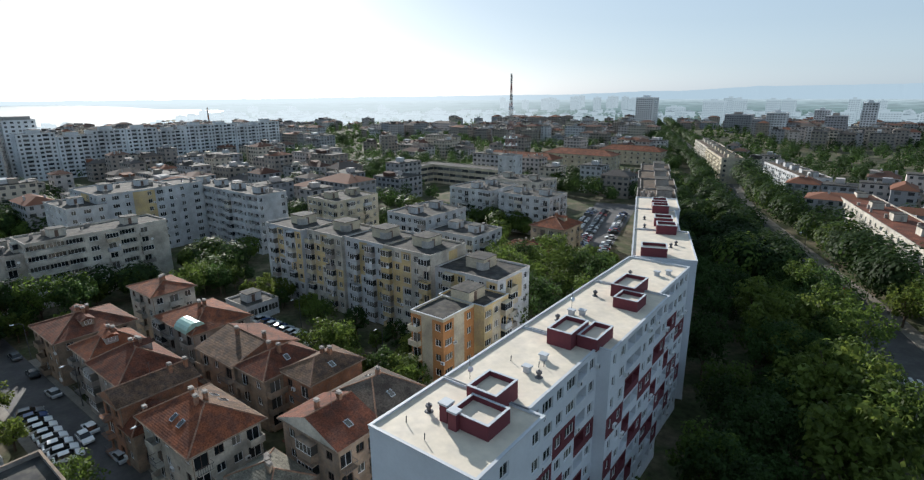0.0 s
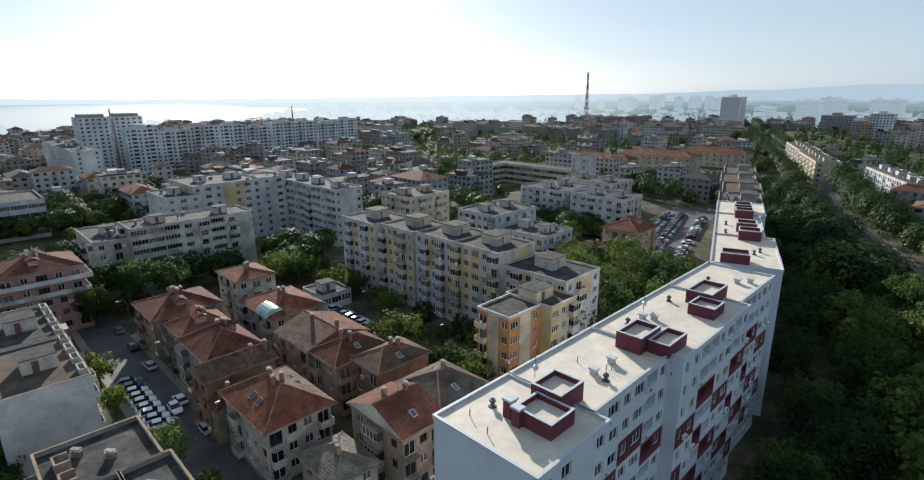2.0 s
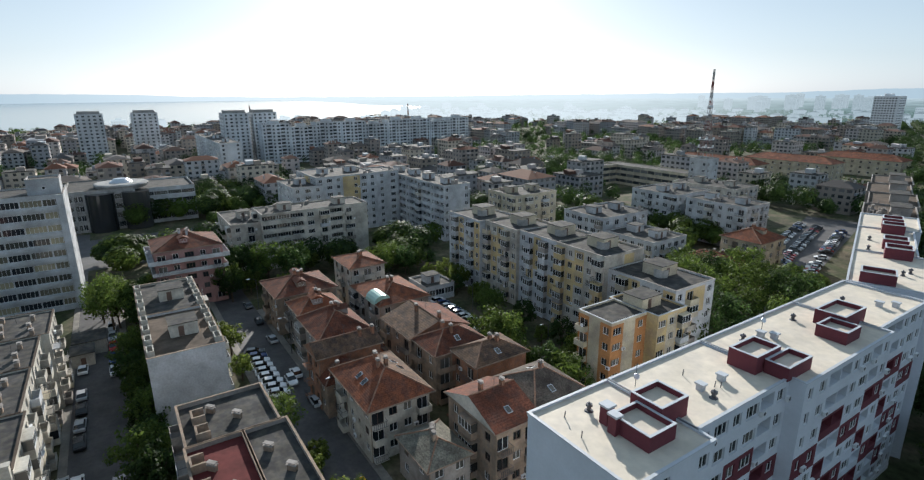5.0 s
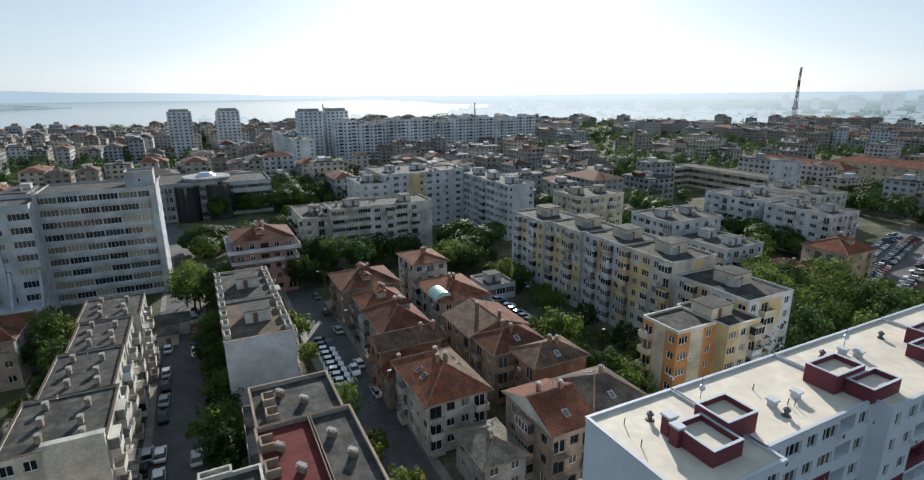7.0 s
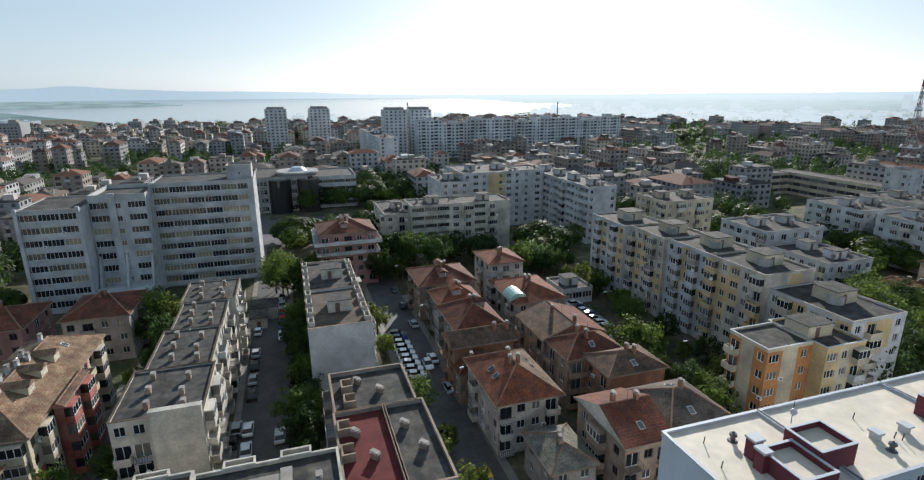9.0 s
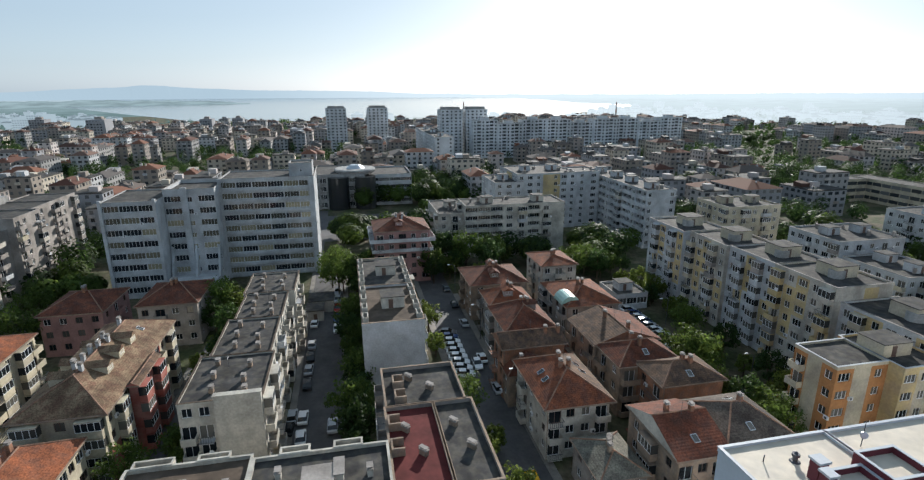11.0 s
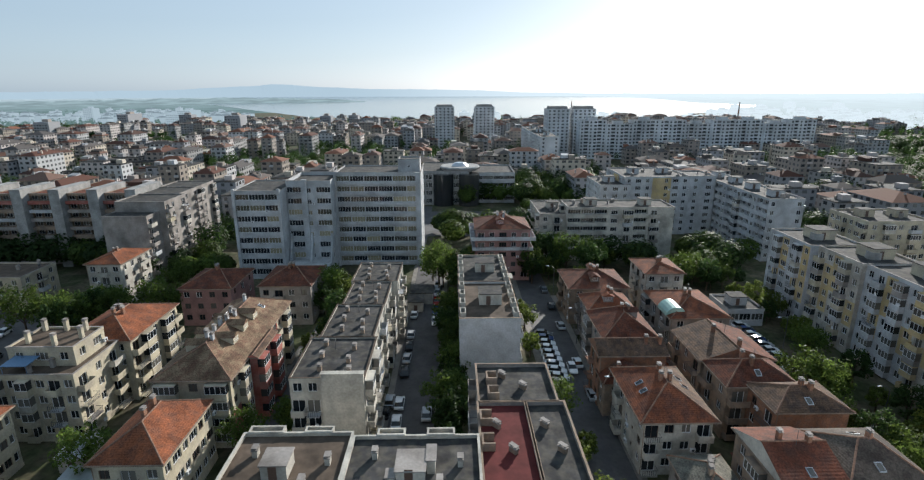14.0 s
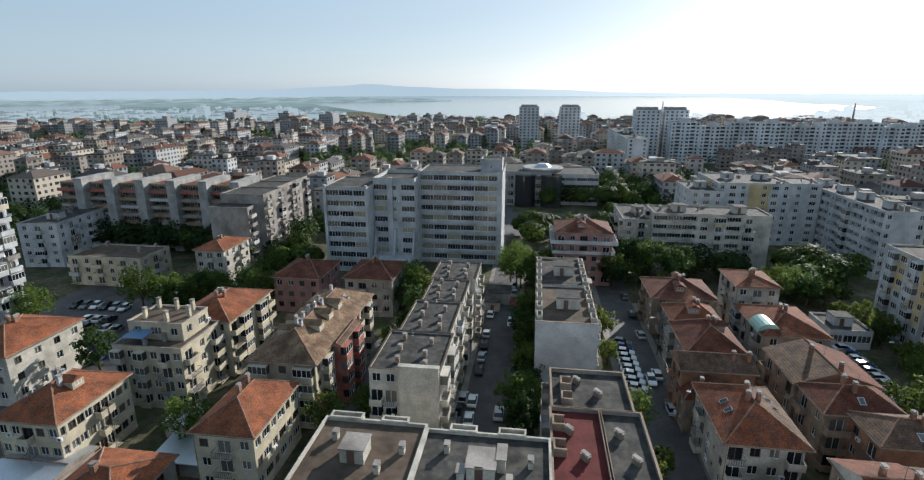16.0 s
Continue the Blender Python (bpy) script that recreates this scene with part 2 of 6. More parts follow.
# panel colour paler than the near blocks: haze put into the base colour
FARPALE = material("far_panels_haze_paled", (0.66, 0.67, 0.68), 0.9, stain=0.3, patch=0.05, tint=(0.55, 0.56, 0.57))
FARGLASS = glazing("far_glass", (0.03, 0.035, 0.04), (0.16, 0.16, 0.16), 0.2)
WATER = material("water", (0.10, 0.14, 0.16), 0.12, vary=0.05, grain=0.05, stain=0.1, patch=0.002)
# haze over hills, plain and far town is emission painted into these materials
HAZEHILL = backdrop("hills_haze_glow", (0.26, 0.34, 0.39), (0.31, 0.39, 0.44))
HAZEFAR = backdrop("distance_haze_glow", (0.11, 0.165, 0.165), (0.34, 0.41, 0.44), 0.2)
HAZEWALL = backdrop("town_walls_haze_glow", (0.27, 0.33, 0.36), (0.42, 0.48, 0.50))
HAZEROOF = backdrop("town_roofs_haze_glow", (0.15, 0.19, 0.21), (0.38, 0.44, 0.47))
HAZETREE = backdrop("town_trees_haze_glow", (0.085, 0.135, 0.125), (0.36, 0.43, 0.45))


# ---- mesh tools ----
class Shape:
    """Collects quads and polygons with their material slots."""

    def __init__(self):
        self.v, self.f, self.m = [], [], []

    def poly(self, pts, m=0):
        n = len(self.v)
        self.v.extend(tuple(p) for p in pts)
        self.f.append(tuple(range(n, n + len(pts))))
        self.m.append(m)

    def solid(self, low, high, m=0, bottom=True):
        """A closed body between two rings of points, each counter-clockwise from above."""
        n, k = len(self.v), len(low)
        self.v.extend(tuple(p) for p in low)
        self.v.extend(tuple(p) for p in high)
        for i in range(k):
            j = (i + 1) % k
            self.f.append((n + i, n + j, n + k + j, n + k + i)), self.m.append(m)
        self.f.append(tuple(range(n + k, n + 2 * k))), self.m.append(m)
        if bottom:
            self.f.append(tuple(reversed(range(n, n + k)))), self.m.append(m)

    def box(self, x0, x1, y0, y1, z0, z1, m=0):
        ring = ((x0, y0), (x1, y0), (x1, y1), (x0, y1))
        self.solid([(x, y, z0) for x, y in ring], [(x, y, z1) for x, y in ring], m)

    def tube(self, a, b, r0, r1, m=0, n=6):
        a, b = Vector(a), Vector(b)
        q = (b - a).to_track_quat("Z", "Y")
        rings = [[p + q @ Vector((r * math.cos(math.tau * i / n), r * math.sin(math.tau * i / n), 0)) for i in range(n)] for p, r in ((a, r0), (b, r1))]
        self.solid(rings[0], rings[1], m)

    def sweep(self, x0, x1, y0, y1, profile, slots):
        """A rim round a rectangle: profile points are (outward offset, height)."""
        rings = [[(x0 - o, y0 - o, z), (x1 + o, y0 - o, z), (x1 + o, y1 + o, z), (x0 - o, y1 + o, z)] for o, z in profile]
        n = len(self.v)
        for ring in rings:
            self.v.extend(ring)
        for k, slot in enumerate(slots):
            for i in range(4):
                j = (i + 1) % 4
                self.f.append((n + 4 * k + i, n + 4 * k + j, n + 4 * k + 4 + j, n + 4 * k + 4 + i)), self.m.append(slot)

    def weld(self):
        """Joins points that lie in one place."""
        seen, index, v = {}, [], []
        for p in self.v:
            key = (round(p[0], 4), round(p[1], 4), round(p[2], 4))
            if key not in seen:
                seen[key] = len(v)
                v.append(p)
            index.append(seen[key])
        self.v, self.f = v, [tuple(index[i] for i in f) for f in self.f]
        return self

    def mesh(self, name, mats):
        me = bpy.data.meshes.new(name)
        me.from_pydata(self.v, [], self.f)
        for mat in mats:
            me.materials.append(mat)
        me.polygons.foreach_set("material_index", self.m)
        me.update()
        return me


def mats_of(mat):
    return mat if isinstance(mat, (list, tuple)) else (mat,)


def part(name, shape, mat, parent, label="", m=None):
    """One mesh object under a thing or a part."""
    me = shape if isinstance(shape, bpy.types.Mesh) else shape.mesh(name, mats_of(mat))
    ob = new(name, me)
    ob.parent = parent
    if m is not None:
        ob.matrix_basis = m
    return tagged(ob, label)


def thing(name, label, category, m, group=""):
    ob = new(name)
    ob.empty_display_size = 0.5
    ob.matrix_basis = m
    return tagged(ob, label, category, group)


def structure(name, shape, mat, label=""):
    return tagged(new(name, shape.mesh(name, mats_of(mat))), label, kind="structure")


# ---- windows, balconies and blocks ----
CACHE = {}


def glaze(s, w, h, x=0.0, y=0.0, z=0.0, slots=(0, 1), t=0.07, pane=0.85):
    """A frame with mullions and set-back panes, in one piece."""
    n = max(1, round(w / pane))
    xs = [0.0]
    for i in range(n):
        xs += [t if i == 0 else w * i / n + 0.03, w - t if i == n - 1 else w * (i + 1) / n - 0.03]
    xs.append(w)
    zs = [0.0, t, h - t, h]
    for i in range(len(xs) - 1):
        for j in range(3):
            a, b, c, d = x + xs[i], x + xs[i + 1], z + zs[j], z + zs[j + 1]
            if j == 1 and i % 2:
                f, k = y, y + 0.06
                s.poly([(a, k, c), (b, k, c), (b, k, d), (a, k, d)], slots[1])
                s.poly([(a, f, c), (b, f, c), (b, k, c), (a, k, c)], slots[0]), s.poly([(a, k, d), (b, k, d), (b, f, d), (a, f, d)], slots[0])
                s.poly([(a, f, c), (a, k, c), (a, k, d), (a, f, d)], slots[0]), s.poly([(b, k, c), (b, f, c), (b, f, d), (b, k, d)], slots[0])
            else:
                s.poly([(a, y, c), (b, y, c), (b, y, d), (a, y, d)], slots[0])


def window_mesh(w, h, dark=False, glass=None):
    key = ("window", round(w, 2), round(h, 2), dark, glass)
    if key not in CACHE:
        s = Shape()
        glaze(s, w, h)
        CACHE[key] = s.weld().mesh("window", (FRAMEDARK if dark else FRAME, glass or GLASS))
    return CACHE[key]


def balcony_mesh(w, style, mat):
    key = ("balcony", round(w, 2), style, mat)
    if key not in CACHE:
        s = Shape()
        d = 1.15
        s.box(0, w, -d, 0, -0.15, 0)
        if style == "rail":
            n = int(w / 0.16)
            s.box(0, w, -d, -d + 0.05, 0.95, 1.0, 1), s.box(0, w, -d, -d + 0.05, 0, 0.06, 1)
            xs = [w * i / n for i in range(n + 1)]
            for a, b in zip(xs, xs[1:]):
                for y in (-d, -d + 0.05):
                    s.poly([(a, y, 0.06), (b, y, 0.06), (b, y, 0.07), (a, y, 0.07)], 1), s.poly([(a, y, 0.94), (b, y, 0.94), (b, y, 0.95), (a, y, 0.95)], 1)
            for i in range(0, n, 2):
                for y in (-d, -d + 0.05):
                    s.poly([(xs[i], y, 0.07), (xs[i] + w / n * 0.35, y, 0.07), (xs[i] + w / n * 0.35, y, 0.94), (xs[i], y, 0.94)], 1)
            s.box(0, 0.05, -d + 0.05, 0, 0.95, 1.0, 1), s.box(w - 0.05, w, -d + 0.05, 0, 0.95, 1.0, 1)
        else:
            s.box(0, w, -d, -d + 0.1, 0, 1.0), s.box(0, 0.1, -d + 0.1, 0, 0, 1.0), s.box(w - 0.1, w, -d + 0.1, 0, 0, 1.0)
        if style == "glazed":
            s.box(0, w, -d, 0, 2.45, 2.6)
            glaze(s, w, 1.45, 0, -d, 1.0, (1, 2), 0.06, 0.9)
            for x in (0.0, w):
                s.poly([(x, -d, 1.0), (x, 0, 1.0), (x, 0, 2.45), (x, -d, 2.45)], 2)
        CACHE[key] = s.weld().mesh("balcony", (mat, STEEL if style == "rail" else FRAME, GLASS))
    return CACHE[key]


# width, height, sill of each kind of opening
OPENINGS = {"w": (1.4, 1.45, 0.85), "d": (2.2, 1.45, 0.85), "s": (0.7, 0.8, 1.3), "b": (2.0, 2.15, 0.06), "o": (2.0, 2.15, 0.06), "g": (1.6, 2.1, 0.06), "r": (0, 1.75, 0.9),
            "t": (0.9, 1.45, 0.85), "l": (0, 1.55, 1.0), "p": (0, 2.3, 0.3)}
SIDES = {"S": 0, "E": 90, "N": 180, "W": 270}


def side_frame(side, lx, ly):
    x, y = {"S": (0, 0), "E": (lx, 0), "N": (lx, ly), "W": (0, ly)}[side]
    return pose(x, y, 0, 0, 0, SIDES[side]), (lx if side in "SN" else ly)


def facade(s, holes, side, lx, ly, z0, floors, fh, pattern, paint=None):
    """Wall of one side: a grid of cells with recessed openings. pattern: a letter a bay, or a list of such rows, ground floor first."""
    m, length = side_frame(side, lx, ly)

    def q(a, b, z1, z2, slot, d1=0.0, d2=0.0):
        s.poly([m @ Vector((a, d1, z1)), m @ Vector((b, d2, z1)), m @ Vector((b, d2, z2)), m @ Vector((a, d1, z2))], slot)

    for k in range(floors):
        row = pattern if isinstance(pattern, str) else pattern[min(k, len(pattern) - 1)]
        cw = length / len(row)
        base = z0 + k * fh
        for c, ch in enumerate(row):
            a, b = c * cw, (c + 1) * cw
            slot = paint(side, k, c) if paint else 0
            if ch == "." or ch not in OPENINGS:
                q(a, b, base, base + fh, slot)
                continue
            w, h, sill = OPENINGS[ch]
            w = min(w or cw - 0.16, cw - 0.16)
            h = min(h, fh - sill - 0.15)
            deep = 1.0 if ch == "l" else 0.2
            x0 = (a + b - w) / 2
            x1, y0, y1 = x0 + w, base + sill, base + sill + h
            q(a, b, base, y0, slot), q(a, b, y1, base + fh, slot)
            q(a, x0, y0, y1, slot), q(x1, b, y0, y1, slot)
            q(x0, x0, y0, y1, slot, 0, deep), q(x1, x1, y0, y1, slot, deep, 0)
            s.poly([m @ Vector(p) for p in ((x0, 0, y0), (x1, 0, y0), (x1, deep, y0), (x0, deep, y0))], slot)
            s.poly([m @ Vector(p) for p in ((x0, deep, y1), (x1, deep, y1), (x1, 0, y1), (x0, 0, y1))], slot)
            holes.append((m @ pose(x0, deep - 0.06, y0), w, h, ch, m @ pose((a + b) / 2, 0, base), cw))


def section(top, x, y, lx, ly, floors, fh, pats, walls, z0=0.0, plinth=0.6, roof=None, rim=0.5, cope=None, paint=None, dark=0.0, glass=None, aircon=0.06, balcony=None, rail=0.3, seed=1, joined=False, all_sides=False):
    """A flat-roofed body of a block in the frame of its thing: wall with windows and balconies, roof and parapet."""
    rng = random.Random(seed)
    walls = mats_of(walls)
    at = pose(x, y, z0)
    s, holes = Shape(), []
    skip = () if all_sides else hidden_sides(top, y)
    for side in "SENW":
        facade(s, holes, side, lx, ly, plinth, floors, fh, "." if side in skip else pats.get(side, "."), paint)
    h = plinth + floors * fh
    s.box(-0.04, lx + 0.04, -0.04, ly + 0.04, 0, plinth)
    wall = part("wall", s, walls, top, m=at)
    if joined:
        panes = Shape()
        for m, w, hh, ch, mid, cw in holes:
            panes.poly([m @ Vector(p) for p in ((0, 0, 0), (w, 0, 0), (w, 0, hh), (0, 0, hh))])
            if ch in "bgol":
                b = min(cw - 0.2, 3.2)
                panes.solid([mid @ Vector((-b / 2, -1.0, 0)), mid @ Vector((b / 2, -1.0, 0)), mid @ Vector((b / 2, 0, 0)), mid @ Vector((-b / 2, 0, 0))],
                            [mid @ Vector((-b / 2, -1.0, 1)), mid @ Vector((b / 2, -1.0, 1)), mid @ Vector((b / 2, 0, 1)), mid @ Vector((-b / 2, 0, 1))], 1)
        tagged(part("facade_glazing", panes, (FARGLASS, balcony or walls[0]), wall), kind="stuff")
        holes = []
    for m, w, hh, ch, mid, cw in holes:
        part("window", window_mesh(w, hh, rng.random() < dark, glass), None, wall, m=m)
        if ch in "bgo":
            style = "glazed" if rng.random() < (0.75 if ch == "g" else 0.22) else ("rail" if rng.random() < rail else "solid")
            bw = min(cw - 0.3, 3.2)
            skin = (balcony or walls[0]) if rng.random() < 0.6 else rng.choice((PALE, CREAM, GREY, PLASTER))
            part("balcony", balcony_mesh(bw, style, skin), None, wall, m=mid @ pose(-bw / 2, -0.002, 0))
            if rng.random() < 0.12:
                part("satellite_dish", dish_mesh(), None, wall, m=mid @ pose(bw / 2 - 0.3, -1.25, 1.1, 0, 0, rng.uniform(-40, 40)))
        elif rng.random() < aircon:
            part("air_conditioner", aircon_mesh(), None, wall, m=m @ pose(w + 0.15, -0.2, -0.2))
    r = Shape()
    r.box(0.0, lx, 0.0, ly, h, h + 0.12)
    part("roof", r, roof or TAR, top, m=at)
    if rim:
        t = 0.16
        p = Shape()
        p.sweep(0, lx, 0, ly, ((0.05, h - 0.05), (0.05, h + rim), (0.1, h + rim), (0.1, h + rim + 0.07), (-t - 0.05, h + rim + 0.07), (-t - 0.05, h + rim), (-t, h + rim), (-t, h + 0.1)), (0, 1, 1, 1, 1, 1, 0))
        part("parapet", p, (walls[0], cope or GREY), top, m=at)
    return h + 0.12


def hidden_sides(top, y=0.0):
    """Sides that face away from the whole town centre stay plain."""
    return ("W", "N") if top.matrix_basis.translation.y + y > 0 else ("W", "S")


def aircon_mesh():
    if "aircon" not in CACHE:
        s = Shape()
        s.box(0, 0.8, -0.32, 0, 0, 0.55)
        s.tube((0.4, -0.34, 0.28), (0.4, -0.31, 0.28), 0.22, 0.22, 1, 10)
        CACHE["aircon"] = s.mesh("air_conditioner", (FRAME, STEEL))
    return CACHE["aircon"]


def dish_mesh():
    if "dish" not in CACHE:
        s = Shape()
        n = 10
        rim = [(0.4 * math.cos(math.tau * i / n), -0.12, 0.35 + 0.4 * math.sin(math.tau * i / n)) for i in range(n)]
        for i in range(n):
            s.poly([rim[i], rim[(i + 1) % n], (0, 0, 0.35)])
        s.tube((0, 0, 0.35), (0, 0.15, 0), 0.03, 0.03, 1, 5)
        CACHE["dish"] = s.mesh("satellite_dish", (FRAME, STEEL))
    return CACHE["dish"]


def chimney_mesh(w, d, h, mat):
    key = ("chimney", w, d, h, mat)
    if key not in CACHE:
        s = Shape()
        s.box(-w / 2, w / 2, -d / 2, d / 2, -0.6, h)
        s.box(-w / 2 - 0.08, w / 2 + 0.08, -d / 2 - 0.08, d / 2 + 0.08, h, h + 0.1, 1)
        for sx in (-1, 1):
            s.box(sx * w * 0.3 - 0.06, sx * w * 0.3 + 0.06, -d * 0.3, d * 0.3, h + 0.1, h + 0.3, 1)
        s.box(-w / 2 - 0.05, w / 2 + 0.05, -d / 2 - 0.05, d / 2 + 0.05, h + 0.3, h + 0.38, 1)
        CACHE[key] = s.mesh("chimney", (mat, GREY))
    return CACHE[key]


def vent_mesh():
    if "vent" not in CACHE:
        s = Shape()
        s.tube((0, 0, 0), (0, 0, 0.1), 0.45, 0.35, 0, 10)
        s.tube((0, 0, 0.1), (0, 0, 0.55), 0.2, 0.2, 0, 10)
        s.tube((0, 0, 0.55), (0, 0, 0.75), 0.34, 0.3, 0, 10)
        s.tube((0, 0, 0.75), (0, 0, 0.95), 0.16, 0.05, 0, 10)
        CACHE["vent"] = s.mesh("vent", (STEEL,))
    return CACHE["vent"]


def aerial_mesh():
    if "aerial" not in CACHE:
        s = Shape()
        s.tube((0, 0, 0), (0, 0, 2.4), 0.03, 0.02)
        for z, w in ((1.7, 0.5), (2.0, 0.4), (2.3, 0.3)):
            s.tube((-w, 0, z), (w, 0, z), 0.015, 0.015, 0, 4)
        CACHE["aerial"] = s.mesh("aerial", (STEEL,))
    return CACHE["aerial"]


def hutch(top, x, y, lx, ly, z, h, mat, roof=TAR, door=True):
    """Stairwell house on a flat roof."""
    s = Shape()
    s.box(0, lx, 0, ly, 0, h)
    s.box(-0.15, lx + 0.15, -0.15, ly + 0.15, h, h + 0.15, 1)
    ob = part("stairwell_house", s, (mat, roof), top, m=pose(x, y, z))
    if door:
        d = Shape()
        d.box(lx + 0.002, lx + 0.05, ly * 0.3, ly * 0.3 + 0.9, 0.05, 1.9)
        part("door", d, FRAMEDARK, ob)
    return ob


def clutter(top, lx, ly, z, seed, n=4, chimney=GREY, margin=1.2, aerials=2):
    rng = random.Random(seed)
    for i in range(n):
        x, y = rng.uniform(margin, lx - margin), rng.uniform(margin, ly - margin)
        part("chimney", chimney_mesh(rng.choice((0.6, 0.9, 1.3)), 0.6, rng.choice((0.7, 1.0, 1.3)), chimney), None, top, m=pose(x, y, z, 0, 0, rng.choice((0, 90))))
    for i in range(aerials):
        part("aerial", aerial_mesh(), None, top, m=pose(rng.uniform(margin, lx - margin), rng.uniform(margin, ly - margin), z, 0, 0, rng.uniform(0, 180)))
    part("vent", vent_mesh(), None, top, m=pose(rng.uniform(margin, lx - margin), rng.uniform(margin, ly - margin), z))


def block(label, x, y, lx, ly, floors, pats, walls, fh=2.8, turn=0.0, roof=None, name="apartment_block", category="apartment block", group="", seed=1, chimneys=4, huts=1, hut=None, **more):
    top = thing(name, label, category, pose(x, y, 0, 0, 0, turn), group)
    z = section(top, 0, 0, lx, ly, floors, fh, pats, walls, roof=roof, seed=seed, **more)
    rng = random.Random(seed)
    for i in range(huts):
        a, b = (lx * (i + 0.5) / huts, ly * 0.5) if lx > ly else (lx * 0.5, ly * (i + 0.5) / huts)
        w = min(3.6, lx * 0.4, ly * 0.4)
        hutch(top, a - w / 2 + rng.uniform(-0.5, 0.5), b - w / 2 + rng.uniform(-0.5, 0.5), w, w * 1.1, z, 2.2, hut or mats_of(walls)[0])
    clutter(top, lx, ly, z, seed, chimneys)
    return top, z


def roof_shape(lx, ly, z, rise, ridge, kind, over, second=0):
    """A pitched roof with thickness; ridge along x or y."""
    s = Shape()
    a, b, c, d = -over, lx + over, -over, ly + over
    low = [(a, c, z), (b, c, z), (b, d, z), (a, d, z)]
    t = 0.22
    up = [(x, y, zz + t) for x, y, zz in low]
    if ridge == "x":
        run = min((d - c) / 2, (b - a) * 0.42) if kind == "hip" else 0.0
        r0, r1 = (a + run, (c + d) / 2, z + rise + t), (b - run, (c + d) / 2, z + rise + t)
        faces = [(up[0], up[1], r1, r0), (up[2], up[3], r0, r1)]
        ends = [(up[1], up[2], r1), (up[3], up[0], r0)]
    else:
        run = min((b - a) / 2, (d - c) * 0.42) if kind == "hip" else 0.0
        r0, r1 = ((a + b) / 2, c + run, z + rise + t), ((a + b) / 2, d - run, z + rise + t)
        faces = [(up[1], up[2], r1, r0), (up[3], up[0], r0, r1)]
        ends = [(up[0], up[1], r0), (up[2], up[3], r1)]
    for k, f in enumerate(faces):
        s.poly(f, second if k else 0)
    for e in ends:
        s.poly(e, 0 if kind == "hip" else 1)
    for i in range(4):
        j = (i + 1) % 4
        s.poly([low[i], low[j], up[j], up[i]], 2)
    s.poly(list(reversed(low)), 2)
    lines = [(r0, r1)]
    if kind == "hip":
        lines += [(corner, (r0, r1, r1, r0)[k] if ridge == "x" else (r0, r0, r1, r1)[k]) for k, corner in enumerate(up)]
    return s, r0, r1, lines


